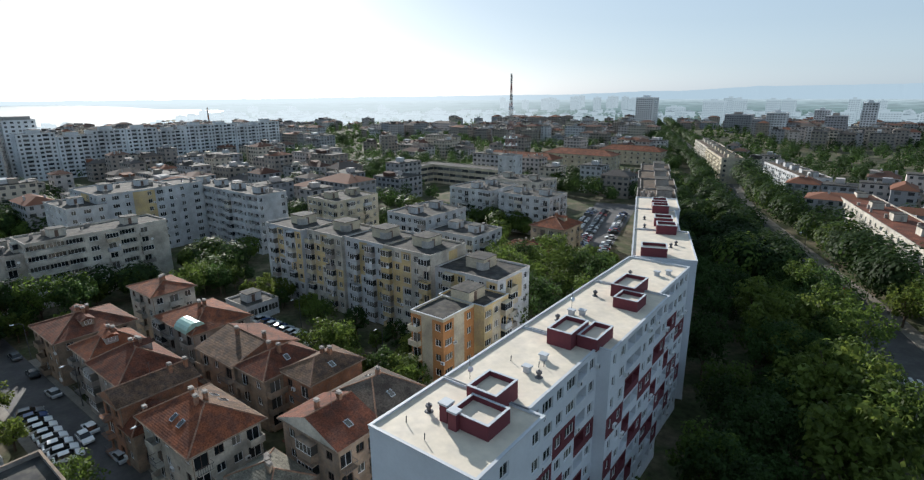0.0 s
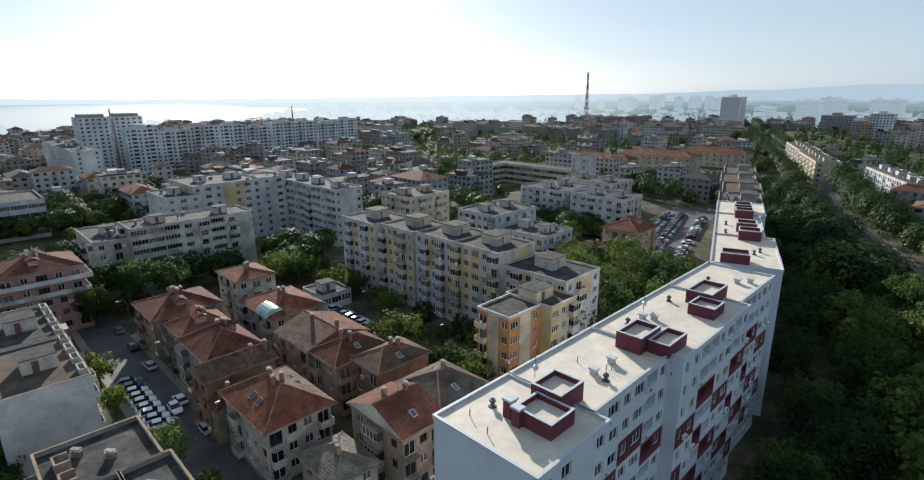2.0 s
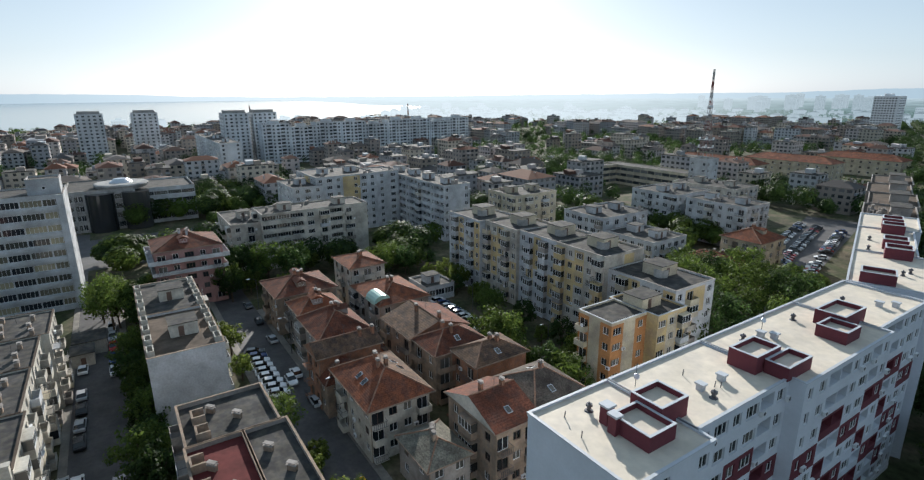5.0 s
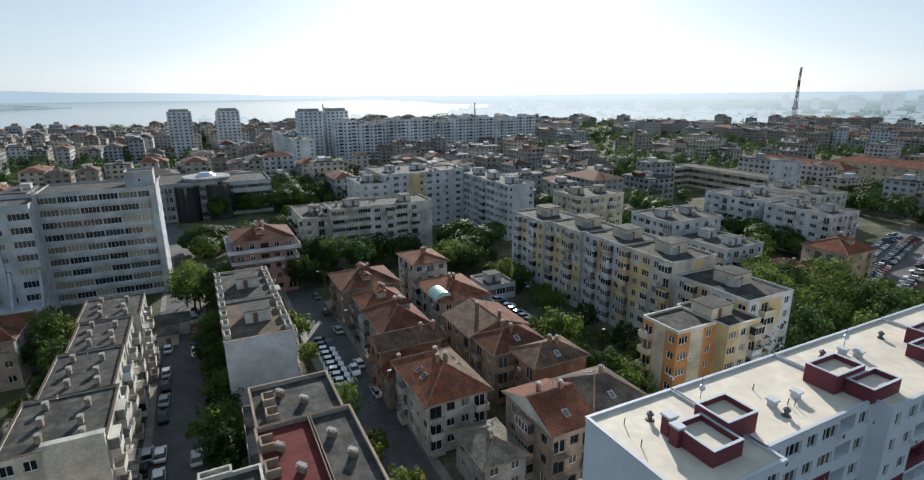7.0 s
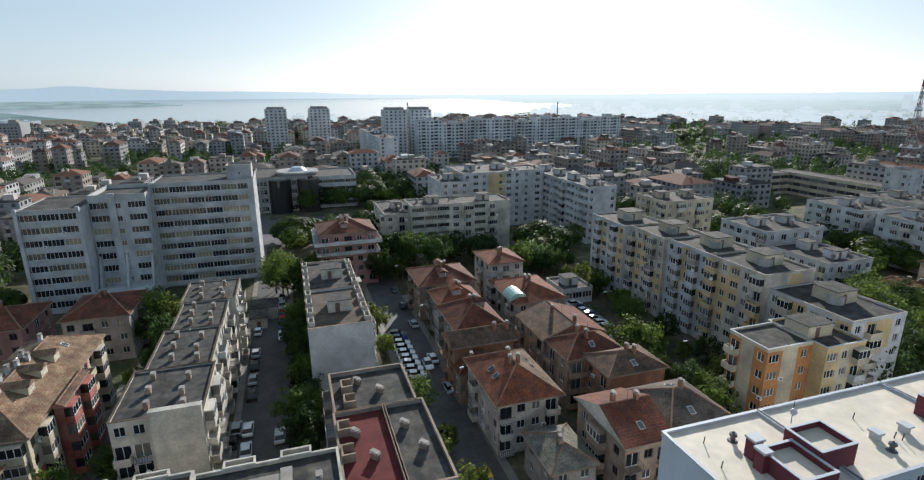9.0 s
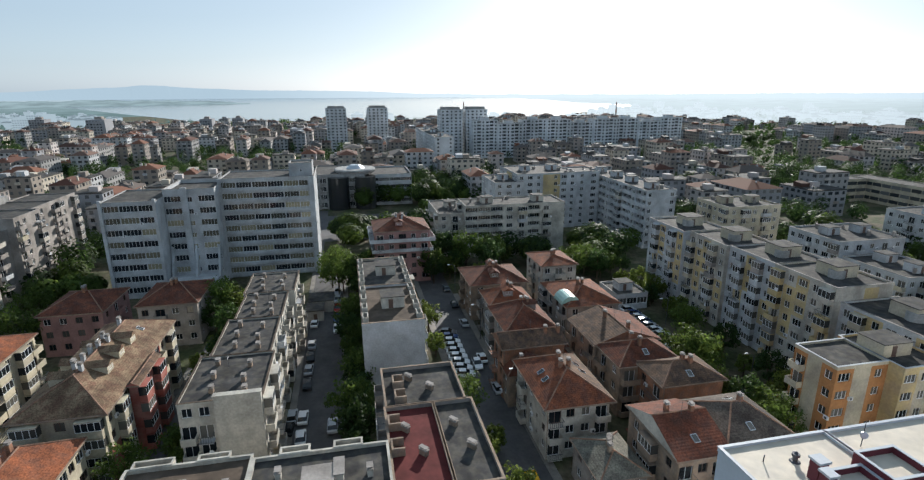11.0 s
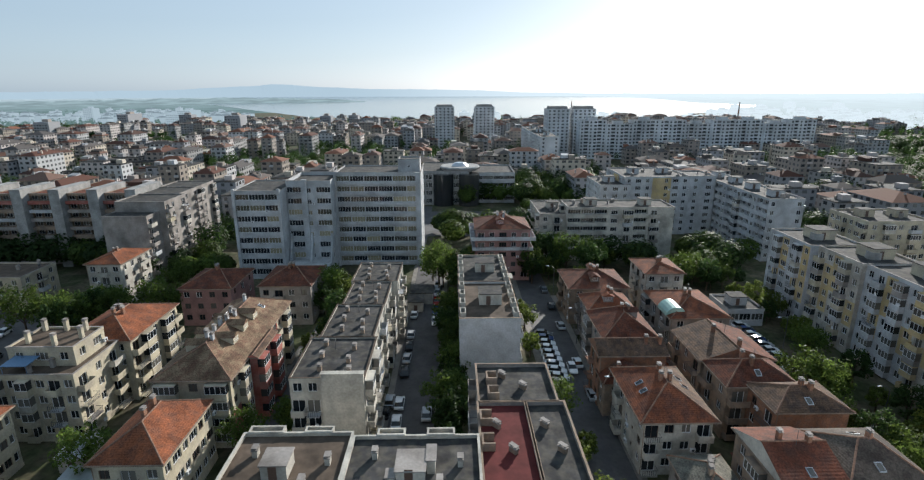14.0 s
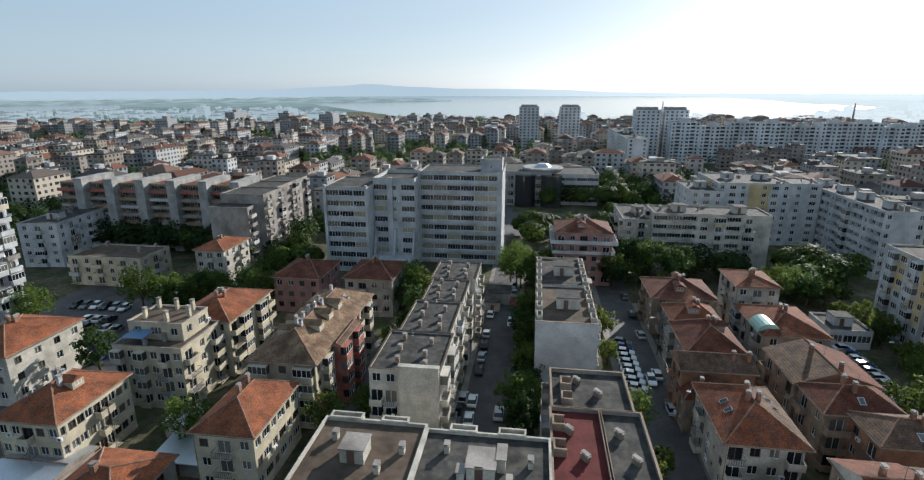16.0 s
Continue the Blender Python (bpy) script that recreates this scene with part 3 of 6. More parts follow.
def house(label, x, y, lx, ly, floors, pats, wall, tile, ridge="x", kind="hip", rise=2.4, over=0.45, fh=2.9, turn=0.0, name="house", category="house", chimneys=2, skylights=0, dormers=0, seed=1, dark=0.4, aircon=0.08, group="", gable=None, stack=BRICK, plinth=0.6, tile2=None, wall2=None, paint=None):
    top = thing(name, label, category, pose(x, y, 0, 0, 0, turn), group)
    rng = random.Random(seed)
    s, holes = Shape(), []
    skip = hidden_sides(top)
    for side in "SENW":
        facade(s, holes, side, lx, ly, plinth, floors, fh, "." if side in skip else pats.get(side, "."), paint)
    s.box(-0.05, lx + 0.05, -0.05, ly + 0.05, 0, plinth)
    wall_ob = part("wall", s, (wall, wall2 or wall), top)
    for m, w, hh, ch, mid, cw in holes:
        part("window", window_mesh(w, hh, rng.random() < dark), None, wall_ob, m=m)
        if ch in "bgo":
            bw = min(cw - 0.3, 3.4)
            part("balcony", balcony_mesh(bw, "glazed" if ch == "g" else rng.choice(("rail", "solid")), wall), None, wall_ob, m=mid @ pose(-bw / 2, -0.002, 0))
        elif rng.random() < aircon:
            part("air_conditioner", aircon_mesh(), None, wall_ob, m=m @ pose(w + 0.15, -0.2, -0.2))
    z = plinth + floors * fh
    rs, r0, r1, lines = roof_shape(lx, ly, z, rise, ridge, kind, over, 3 if tile2 else 0)
    roof = part("roof", rs, (tile, gable or wall, BROWN, tile2 or tile), top)
    for a, b in lines:
        g = Shape()
        g.tube(a, b, 0.14, 0.14, 0, 5)
        part("ridge", g, RIDGE, roof)
    if lx * ly > 60:
        # gutter and downpipe on the street corner
        g = Shape()
        g.sweep(0, lx, 0, ly, ((over, z + 0.02), (over + 0.12, z + 0.02), (over + 0.12, z + 0.16), (over + 0.02, z + 0.16)), (0, 0, 0))
        g.tube((lx + 0.06, 0.1, 0), (lx + 0.06, 0.1, z), 0.06, 0.06)
        part("gutter", g, BROWN, top)
        part("aerial", aerial_mesh(), None, top, m=pose((r0[0] + r1[0]) / 2 + 0.6, (r0[1] + r1[1]) / 2, r0[2] - 0.1, 0, 0, rng.uniform(0, 180)))
    r0, r1 = Vector(r0), Vector(r1)
    for i in range(chimneys):
        p = r0.lerp(r1, rng.uniform(0.05, 0.95))
        off = Vector((0, rng.uniform(-1.2, 1.2), 0)) if ridge == "x" else Vector((rng.uniform(-1.2, 1.2), 0, 0))
        part("chimney", chimney_mesh(0.7, 0.5, 1.1, stack), None, top, m=Matrix.Translation(p + off + Vector((0, 0, -0.3))))
    half = (ly if ridge == "x" else lx) / 2 + over
    for i in range(skylights + dormers):
        f = rng.uniform(0.35, 0.65)
        along = (i + 0.5) / max(1, skylights + dormers)
        sgn = -1 if i % 2 else 1
        pos = r0.lerp(r1, along)
        d = half * f * sgn
        pz = z + 0.22 + rise * (1 - f)
        ang = math.degrees(math.atan2(rise, half))
        rz = (0 if sgn < 0 else 180) if ridge == "x" else (90 if sgn > 0 else 270)
        px, py = (pos.x, pos.y + d) if ridge == "x" else (pos.x + d, pos.y)
        g = Shape()
        if i < skylights:
            g.box(-0.45, 0.45, -0.65, 0.65, -0.05, 0.08)
            g.box(-0.36, 0.36, -0.55, 0.55, 0.08, 0.1, 1)
            part("skylight", g, (METAL, GLASS), roof, m=pose(px, py, pz + 0.03, ang, 0, rz))
        else:
            g.box(-1.1, 1.1, -0.7, 2.2, -0.8, 1.0)
            g.solid([(-1.35, -0.95, 1.0), (1.35, -0.95, 1.0), (1.35, 2.6, 1.0), (-1.35, 2.6, 1.0)], [(-0.02, -0.95, 1.7), (0.02, -0.95, 1.7), (0.02, 2.6, 1.7), (-0.02, 2.6, 1.7)], 1)
            dm = part("dormer", g, (wall, tile), roof, m=pose(px, py, pz, 0, 0, rz))
            part("window", window_mesh(1.3, 0.9), None, dm, m=pose(-0.65, -0.72, 0.05))
    return top, z


# ---- ground, roads, water and distance ----
def sheet(pts, z, m=0, s=None):
    s = s or Shape()
    s.poly([(x, y, z) for x, y in pts], m)
    return s


structure("ground", sheet(((-4600, -4600), (4600, -4600), (4600, 4600), (-4600, 4600)), 0.0), EARTH, "earth and dry grass between the buildings")


def strip(x0, x1, y0, y1):
    return ((x0, y0), (x1, y0), (x1, y1), (x0, y1))


def slab(pts, z0, z1):
    s = Shape()
    s.solid([(x, y, z0) for x, y in pts], [(x, y, z1) for x, y in pts])
    return s


def ribbon(line, half):
    """Both edges of a road along a line of points."""
    left, right = [], []
    for i, p in enumerate(line):
        d = (Vector(line[min(i + 1, len(line) - 1)]) - Vector(line[max(i - 1, 0)])).normalized()
        n = Vector((-d.y, d.x))
        left.append(Vector(p) + n * half), right.append(Vector(p) - n * half)
    return left, right


for pts in (strip(-170, -40, -13.4, -5.0), strip(-175, -40, 17.5, 26.0), strip(-125, -40, -36.0, -29.0), strip(-140, -60, 63.5, 70.5),
            strip(-262, -176, -30, -12), strip(-47, -40, -110, -36), strip(-140, -40, -134, -78)):
    structure("road", slab(pts, -0.2, 0.02), ASPHALT, "worn grey asphalt side street")
structure("car_park", slab(((-64, 150), (-82, 160), (-112, 262), (-92, 268)), -0.2, 0.02), ASPHALT, "asphalt car park full of parked cars")
structure("square", slab(strip(-250, -205, -30, 26), -0.2, 0.024), ASPHALT, "open asphalt square before the glass building")
BOULEVARD = [(60, 20), (38, 78), (15, 130), (3, 162), (-11, 194), (-28, 234), (-50, 284), (-83, 393), (-134, 518), (-200, 690), (-310, 980)]
bl, br = ribbon(BOULEVARD, 6.5)
for i in range(len(BOULEVARD) - 1):
    structure("road", slab((bl[i + 1], bl[i], br[i], br[i + 1]), -0.2, 0.03), ASPHALT, "wide grey boulevard lined with trees")
pl, pr = ribbon(BOULEVARD, 10.5)
for i in range(len(BOULEVARD) - 1):
    structure("pavement", slab((br[i + 1], br[i], pr[i], pr[i + 1]), -0.2, 0.15), PAVING, "paved walk along the boulevard")
    structure("pavement", slab((pl[i + 1], pl[i], bl[i], bl[i + 1]), -0.2, 0.15), PAVING, "paved walk along the boulevard")
for pts in (strip(-170, -60, -5.0, -3.6), strip(-170, -60, -14.6, -13.4), strip(-175, -60, 16.0, 17.5), strip(-140, -60, 26.0, 27.4), strip(-110, -60, -29.0, -28.0), strip(-110, -60, -37.2, -36.0)):
    structure("pavement", slab(pts, -0.2, 0.14), PAVING, "narrow worn pavement with a stone kerb")
for i in range(7):
    structure("crossing_stripe", slab(((9.0 + i * 1.4, 127.5), (9.7 + i * 1.4, 127.7), (8.9 + i * 1.4, 131.4), (8.2 + i * 1.4, 131.2)), 0.02, 0.036), PAINTLINE, "white zebra crossing stripe")

# the lake, and the hills and flat land far off
structure("water", sheet(((-1150, -300), (-1060, 40), (-1090, 420), (-1350, 620), (-1900, 1090), (-2300, 1020), (-3000, 1150), (-4400, 1250), (-4400, -1650), (-3300, -1500), (-2250, -1000), (-1550, -560)), 0.4), WATER, "pale calm lake water under the sun")
structure("water", sheet(((-1080, -1900), (-1010, -1000), (-1500, -1250), (-2300, -1900), (-2300, -2600)), 0.4), WATER, "narrow arm of the bay")


def ridge_line(az, knots):
    for (a0, h0), (a1, h1) in zip(knots, knots[1:]):
        if a0 <= az <= a1:
            f = (az - a0) / (a1 - a0)
            f = f * f * (3 - 2 * f)
            return h0 + (h1 - h0) * f
    return knots[-1][1]


def far_ring(name, radius, knots, mat, label, rough):
    """A low range of hills along the horizon; azimuths as yaw in degrees, heights in metres."""
    s = Shape()
    lo, hi = knots[0][0], knots[-1][0]
    n = int((hi - lo) * 3)
    pts = []
    for i in range(n + 1):
        az = lo + (hi - lo) * i / n
        h = ridge_line(az, knots) + rough * noise.noise((az * 0.6, radius * 0.01, 0)) + rough * 0.5 * noise.noise((az * 2.4, 3.1, 0))
        d = (-math.sin(radians(az)), math.cos(radians(az)))
        pts.append(((d[0] * radius * 0.93, d[1] * radius * 0.93, 0), (d[0] * radius, d[1] * radius, max(2, h))))
    for (a, b), (c, d) in zip(pts, pts[1:]):
        s.poly((a, c, d, b))
    structure(name, s, mat, label)


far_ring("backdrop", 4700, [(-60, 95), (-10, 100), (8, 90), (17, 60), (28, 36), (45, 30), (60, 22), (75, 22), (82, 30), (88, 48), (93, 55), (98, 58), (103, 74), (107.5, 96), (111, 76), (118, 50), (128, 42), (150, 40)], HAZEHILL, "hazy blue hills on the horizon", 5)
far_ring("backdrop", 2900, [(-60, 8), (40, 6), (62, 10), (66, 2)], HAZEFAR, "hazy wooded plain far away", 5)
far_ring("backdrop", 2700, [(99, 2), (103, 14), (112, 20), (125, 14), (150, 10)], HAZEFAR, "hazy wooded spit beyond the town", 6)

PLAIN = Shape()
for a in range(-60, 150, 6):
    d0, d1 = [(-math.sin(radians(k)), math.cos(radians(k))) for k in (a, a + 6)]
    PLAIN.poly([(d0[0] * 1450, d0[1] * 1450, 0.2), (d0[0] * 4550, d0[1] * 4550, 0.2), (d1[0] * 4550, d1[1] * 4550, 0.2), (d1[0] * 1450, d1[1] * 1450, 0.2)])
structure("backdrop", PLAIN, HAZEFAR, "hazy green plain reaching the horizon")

# ---- the long white block with its oxblood boxes ----
white = thing("apartment_block", "long renovated white block with oxblood patches and pale flat roof", "apartment block", pose(0, 0, 0))


def blotch(side, k, c):
    """Oxblood patches climb across the courtyard side."""
    if side != "E":
        return 0
    return 1 if (c * 2 + k * 3 + (k // 3)) % 8 in (0, 1, 2) and 0 < k < 7 else 0


for i, (x1, y0, y1, pat) in enumerate(((-20.3, 28.0, 38.6, "tw.w"), (-22.0, 38.6, 54.5, "wdwdlw"), (-20.4, 54.5, 76.0, "twllwdlw"), (-21.8, 76.0, 91.5, "wllwdw"))):
    x0 = -32.2
    section(white, x0, y0, x1 - x0, y1 - y0, 9, 2.9, {"E": pat, "W": pat[::-1]}, (WHITE, RED), roof=MEMBRANE, rim=0.32, cope=COPING, paint=blotch, aircon=0.2, plinth=0.9, seed=20 + i)
far_white = thing("apartment_block", "white renovated block end turning with the boulevard", "apartment block", pose(-31.8, 91.5, 0, 0, 0, 19.2))
for i, (x1, y0, y1) in enumerate(((11.0, 0.6, 22.0), (9.4, 22.0, 44.0), (10.6, 44.0, 60.0))):
    section(far_white, 0, y0, x1, y1 - y0, 9, 2.9, {"E": "twllwd", "W": "wdwwdw"}, (WHITE, RED), roof=MEMBRANE, rim=0.32, cope=COPING, paint=blotch, plinth=0.9, seed=30 + i)
old_end = thing("apartment_block", "older grey block with brown tar roof and stair houses", "apartment block", pose(-51.5, 148.5, 0, 0, 0, 19.2))
for i in range(4):
    z = section(old_end, (0, 0.8, 0, 0.8)[i], 0.4 + 21 * i, 11, 21, 9, 2.8, {"E": "wllwdw", "W": "wdwwdw"}, GREY, roof=TARBROWN, seed=40 + i)
    hutch(old_end, 5.5, 6 + 21 * i, 4, 7, z, 2.4, GREY)
    clutter(old_end, 11, 18, z, 44 + i, 3)


def roof_box(top, x0, x1, y0, y1, z, h):
    """Open oxblood box with white coping round a lift or stair shaft."""
    s, t = Shape(), 0.2
    f = z + h - 0.55
    s.sweep(x0, x1, y0, y1, ((0, z), (0, z + h), (0.03, z + h), (0.03, z + h + 0.06), (-t - 0.03, z + h + 0.06), (-t - 0.03, z + h), (-t, z + h), (-t, f)), (0, 1, 1, 1, 1, 1, 0))
    s.poly([(x0 + t, y0 + t, f), (x1 - t, y0 + t, f), (x1 - t, y1 - t, f), (x0 + t, y1 - t, f)], 2)
    s.weld()
    return part("roof_box", s, (RED, COPING, MEMBRANE), top, "oxblood roof box with white coping")


WZ = 0.9 + 9 * 2.9 + 0.12
for x0, x1, y0, y1, h in ((-27.4, -24.0, 36.2, 40.0, 2.0), (-26.6, -22.4, 32.6, 36.1, 1.5), (-27.5, -24.4, 52.2, 57.0, 2.0), (-24.3, -21.8, 53.6, 58.4, 1.5), (-27.5, -24.0, 71.4, 77.2, 1.9), (-25.6, -22.2, 67.6, 71.2, 1.5)):
    roof_box(white, x0, x1, y0, y1, WZ, h)
for x, y, w, d in ((-27.3, 33.0, 0.9, 0.9), (-25.9, 32.4, 0.9, 0.7)):
    s = Shape()
    s.box(-w / 2, w / 2, -d / 2, d / 2, 0, 1.75), s.box(-w / 2 - 0.1, w / 2 + 0.1, -d / 2 - 0.1, d / 2 + 0.1, 1.75, 1.95, 1)
    part("chimney", s, (RED, COPING), white, m=pose(x, y, WZ))
for x, y in ((-25.9, 45.0), (-25.8, 48.4), (-29.0, 61.8), (-27.8, 62.6), (-25, 84.5), (-23.6, 86)):
    s = Shape()
    s.box(-0.35, 0.35, -0.3, 0.3, 0, 0.6), s.box(-0.5, 0.5, -0.4, 0.4, 0.6, 0.78, 1)
    part("vent_hood", s, (COPING, COPING), white, m=pose(x, y, WZ))
for x, y in ((-29.5, 33.1), (-24.3, 44.7), (-29.3, 70.1), (-29.6, 59.0), (-28.5, 82.0)):
    part("vent", vent_mesh(), None, white, m=pose(x, y, WZ))
for x, y, h in ((-29.9, 40.1, 2.6), (-29.8, 63.5, 3.2)):
    s = Shape()
    s.tube((0, 0, 0), (0, 0, h), 0.04, 0.03), s.tube((0.05, 0, h * 0.45), (0.16, -0.05, h * 0.47), 0.32, 0.3, 1, 12)
    part("aerial", s, (STEEL, METAL), white, m=pose(x, y, WZ))
for x, y in ((-25.4, 46.6), (-25.0, 47.0), (-30.0, 30.5), (-27.0, 29.6), (-28.6, 46)):
    s = Shape()
    s.tube((0, 0, 0), (0.05, 0, 0.7), 0.05, 0.05)
    part("pipe", s, (STEEL,), white, m=pose(x, y, WZ))
s = Shape()
s.box(-32.0, -27.4, 54.1, 54.35, WZ, WZ + 0.12)
part("roof_seam", s, (COPING,), white)
hat = far_white
for x0, x1, y0, y1 in ((1.5, 6.0, 0.9, 4.6), (4.5, 8.5, 19, 23), (4.2, 8.0, 26, 30), (4.0, 7.8, 40, 44), (4.0, 7.6, 47, 51)):
    roof_box(hat, x0, x1, y0, y1, WZ, 1.9)
for x, y in ((7.0, 9.0), (2.2, 24), (2.2, 32), (8.0, 11.0)):
    part("vent", vent_mesh(), None, hat, m=pose(x, y, WZ))

# ---- the two rows of white blocks along the parking street ----
row = thing("apartment_block", "stepped row of white five-storey flats with tar roofs", "apartment block", pose(0, 0, 0))
for i, (x0, x1, y0, y1, fl) in enumerate(((-84, -70.2, -26.6, -15.2, 5), (-98.8, -84, -25.2, -15.8, 5), (-112.4, -98.8, -24.2, -15.6, 5), (-125.6, -112.4, -24.8, -14.4, 5))):
    z = section(row, x0, y0, x1 - x0, y1 - y0, fl, 2.8, {"E": ["ww...", "bb...", "bb...", "bb...", "ww..."] if i == 0 else ".....", "N": "bwbw", "S": "wbwb"}, PLASTER, seed=50 + i, roof=TAR, rim=0.4, cope=TARBROWN, rail=0.15, aircon=0.25, balcony=PLASTER)
    for a, b in ((0.2, 0.28), (0.3, 0.72), (0.5, 0.3), (0.62, 0.7), (0.8, 0.35), (0.86, 0.76)):
        part("chimney", chimney_mesh(0.8, 0.6, 0.8, BROWN), None, row, m=pose(x0 + a * (x1 - x0), y0 + b * (y1 - y0), z))
    part("aerial", aerial_mesh(), None, row, m=pose(x0 + 4, y0 + 5, z))
s = Shape()
s.box(-70.195, -69.4, -21.6, -15.3, 0, 16.0), s.box(-70.3, -69.3, -21.7, -15.2, 16.0, 16.12)
part("wall", s.weld(), PLASTER, row, "blank projecting end wall")
row2 = thing("apartment_block", "narrow five-storey block with blank white end wall and roof terraces", "apartment block", pose(0, 0, 0))
for i, (x0, x1) in enumerate(((-111, -91), (-131, -111))):
    z = section(row2, x0, -0.6, x1 - x0, 11.6, 5, 2.8, {"N": "wbwbw", "S": "bwbwb"}, PALE if i == 0 else PLASTER, seed=60 + i, roof=TARBROWN if i == 0 else TAR, rim=0.6, cope=BROWN, aircon=0.2)
    hutch(row2, x0 + 8, 3.5, 4.5, 4.5, z, 2.3, PLASTER)
    for j in range(4):
        for y in (-0.45, 9.75):
            s = Shape()
            s.sweep(0, 2.6, y, y + 1.1, ((0, 0), (0, 1.0), (-0.18, 1.0), (-0.18, 0.02)), (0, 0, 0))
            part("roof_terrace_wall", s, PLASTER, row2, m=pose(x0 + 1.2 + j * 4.9, 0, z))
row3 = thing("apartment_block", "near block with grey and red tar roofs and brick parapets", "apartment block", pose(0, 0, 0))
for i, (x0, x1, y0, y1, roof) in enumerate(((-73, -62.5, 1.6, 12.6, TAR), (-62.5, -46, 1.4, 8.0, TARRED), (-62.5, -46, 8.0, 13.4, TAR))):
    z = section(row3, x0, y0, x1 - x0, y1 - y0, 5, 2.85, {"N": "wbw" if i != 1 else "...", "S": "bwb" if i != 2 else "...", "W": "w.w" if i == 0 else "..."}, GREY, seed=70 + i, roof=roof, rim=0.7, cope=BROWN)
    for a, b in ((0.3, 0.35), (0.6, 0.6)):
        part("chimney", chimney_mesh(1.1, 0.5, 0.7, BROWN), None, row3, m=pose(x0 + a * (x1 - x0), y0 + b * (y1 - y0), z, 0, 0, 40))
for x, y in ((-70, 3.0), (-66, 3.0), (-60, 1.6), (-55, 1.6)):
    s = Shape()
    s.box(0, 2.2, 0, 0.25, 0, 1.1), s.box(0, 0.25, 0.25, 1.6, 0, 1.1), s.box(1.95, 2.2, 0.25, 1.6, 0, 1.1)
    part("roof_terrace_wall", s, BROWN, row3, m=pose(x, y, z))
front = thing("apartment_block", "near grey flat-roofed block with white copings and stair houses", "apartment block", pose(0, 0, 0))
for i, (x0, x1, y0, y1, roof) in enumerate(((-54.6, -40, -27.2, -14.0, TARBROWN), (-53.8, -40, -13.8, 1.2, TAR))):
    z = section(front, x0, y0, x1 - x0, y1 - y0, 5, 3.1, {"W": "wbwb", "S": "w.w", "N": "w.w"}, PLASTER, seed=80 + i, roof=roof, rim=0.55, cope=PLASTER)
    for a, b in ((0.25, 0.2), (0.6, 0.7), (0.35, 0.85)):
        part("chimney", chimney_mesh(0.9, 0.6, 0.9, PLASTER), None, front, m=pose(x0 + a * (x1 - x0), y0 + b * (y1 - y0), z))
for x, y, wide, deep in ((-55.0, -11.0, 3.3, 1.25), (-55.0, -5.0, 3.3, 1.25), (-55.8, -26.7, 4.2, 1.25), (-55.6, -19.9, 3.4, 1.05)):
    s = Shape()
    s.sweep(0, deep, 0, wide, ((0, 0), (0, z + 0.52), (0.05, z + 0.52), (0.05, z + 0.6), (-0.2, z + 0.6), (-0.2, z + 0.52), (-0.16, z - 0.05)), (0, 1, 1, 1, 1, 0))
    s.poly([(0.16, 0.16, z - 0.05), (deep - 0.16, 0.16, z - 0.05), (deep - 0.16, wide - 0.16, z - 0.05), (0.16, wide - 0.16, z - 0.05)], 2)
    part("stair_bay", s.weld(), (PLASTER, PLASTER, TAR), front, "projecting stair bay", m=pose(x, y, 0))
hutch(front, -49.4, -8.0, 3.5, 3.1, z, 1.6, PLASTER, GREY)
hutch(front, -50.1, -4.75, 2.6, 0.9, z, 1.7, PLASTER, GREY, door=False)
hutch(front, -46.9, -9.0, 1.3, 0.8, z, 1.1, PLASTER, GREY, door=False)
hutch(front, -49.7, -22.6, 2.9, 2.8, z, 1.8, PLASTER, GREY)

# ---- the office block ----
office = thing("office_building", "large white ribbon-window office block with a penthouse", "office building", pose(0, 0, 0))
section(office, -186, -39.5, 17, 27.4, 9, 3.35, {"E": "rrrrrr", "N": "w.w", "W": "rrrrrr", "S": "...."}, PALE, seed=90, glass=GLASSLIT, aircon=0.0, rim=0.5)
section(office, -180, -53.2, 18, 13.6, 8, 3.5, {"E": "rwr", "W": "rrr"}, PALE, seed=91, glass=GLASSLIT, rim=1.2)
section(office, -176, -67.5, 20, 14.2, 8, 3.35, {"E": "rrr", "W": "rrr", "S": "r.r"}, PALE, seed=92, glass=GLASSLIT, rim=0.4)
section(office, -180, -19.5, 8, 7, 1, 3.6, {"E": ".s."}, PALE, z0=30.7, plinth=0.2, seed=93)
for i in range(9):
    s = Shape()
    s.box(-168.995, -168.55, -39.0, -13.7, 0.5 + i * 3.35, 1.45 + i * 3.35)
    part("spandrel", s, PALE, office)
s = Shape()
for x, y, w, h in ((-168.99, -13.7, 1.6, 31.2), (-168.99, -39.9, 0.9, 31.2), (-155.99, -67.5, 0.8, 28.4), (-155.99, -54.1, 0.8, 28.4), (-161.99, -48.4, 1.6, 30.2)):
    f = Shape()
    f.box(x, x + 0.75, y, y + w, 0, h)
    part("pier", f, PALE, office, "white vertical pier")
for y in (-53, -46.6, -40.4):
    f = Shape()
    f.solid([(-161.99, y, 0), (-156.5, y, 0), (-156.5, y + 0.6, 0), (-161.99, y + 0.6, 0)], [(-161.99, y, 13), (-161.8, y, 13), (-161.8, y + 0.6, 13), (-161.99, y + 0.6, 13)])
    part("buttress", f, PALE, office, "flared white concrete fin")
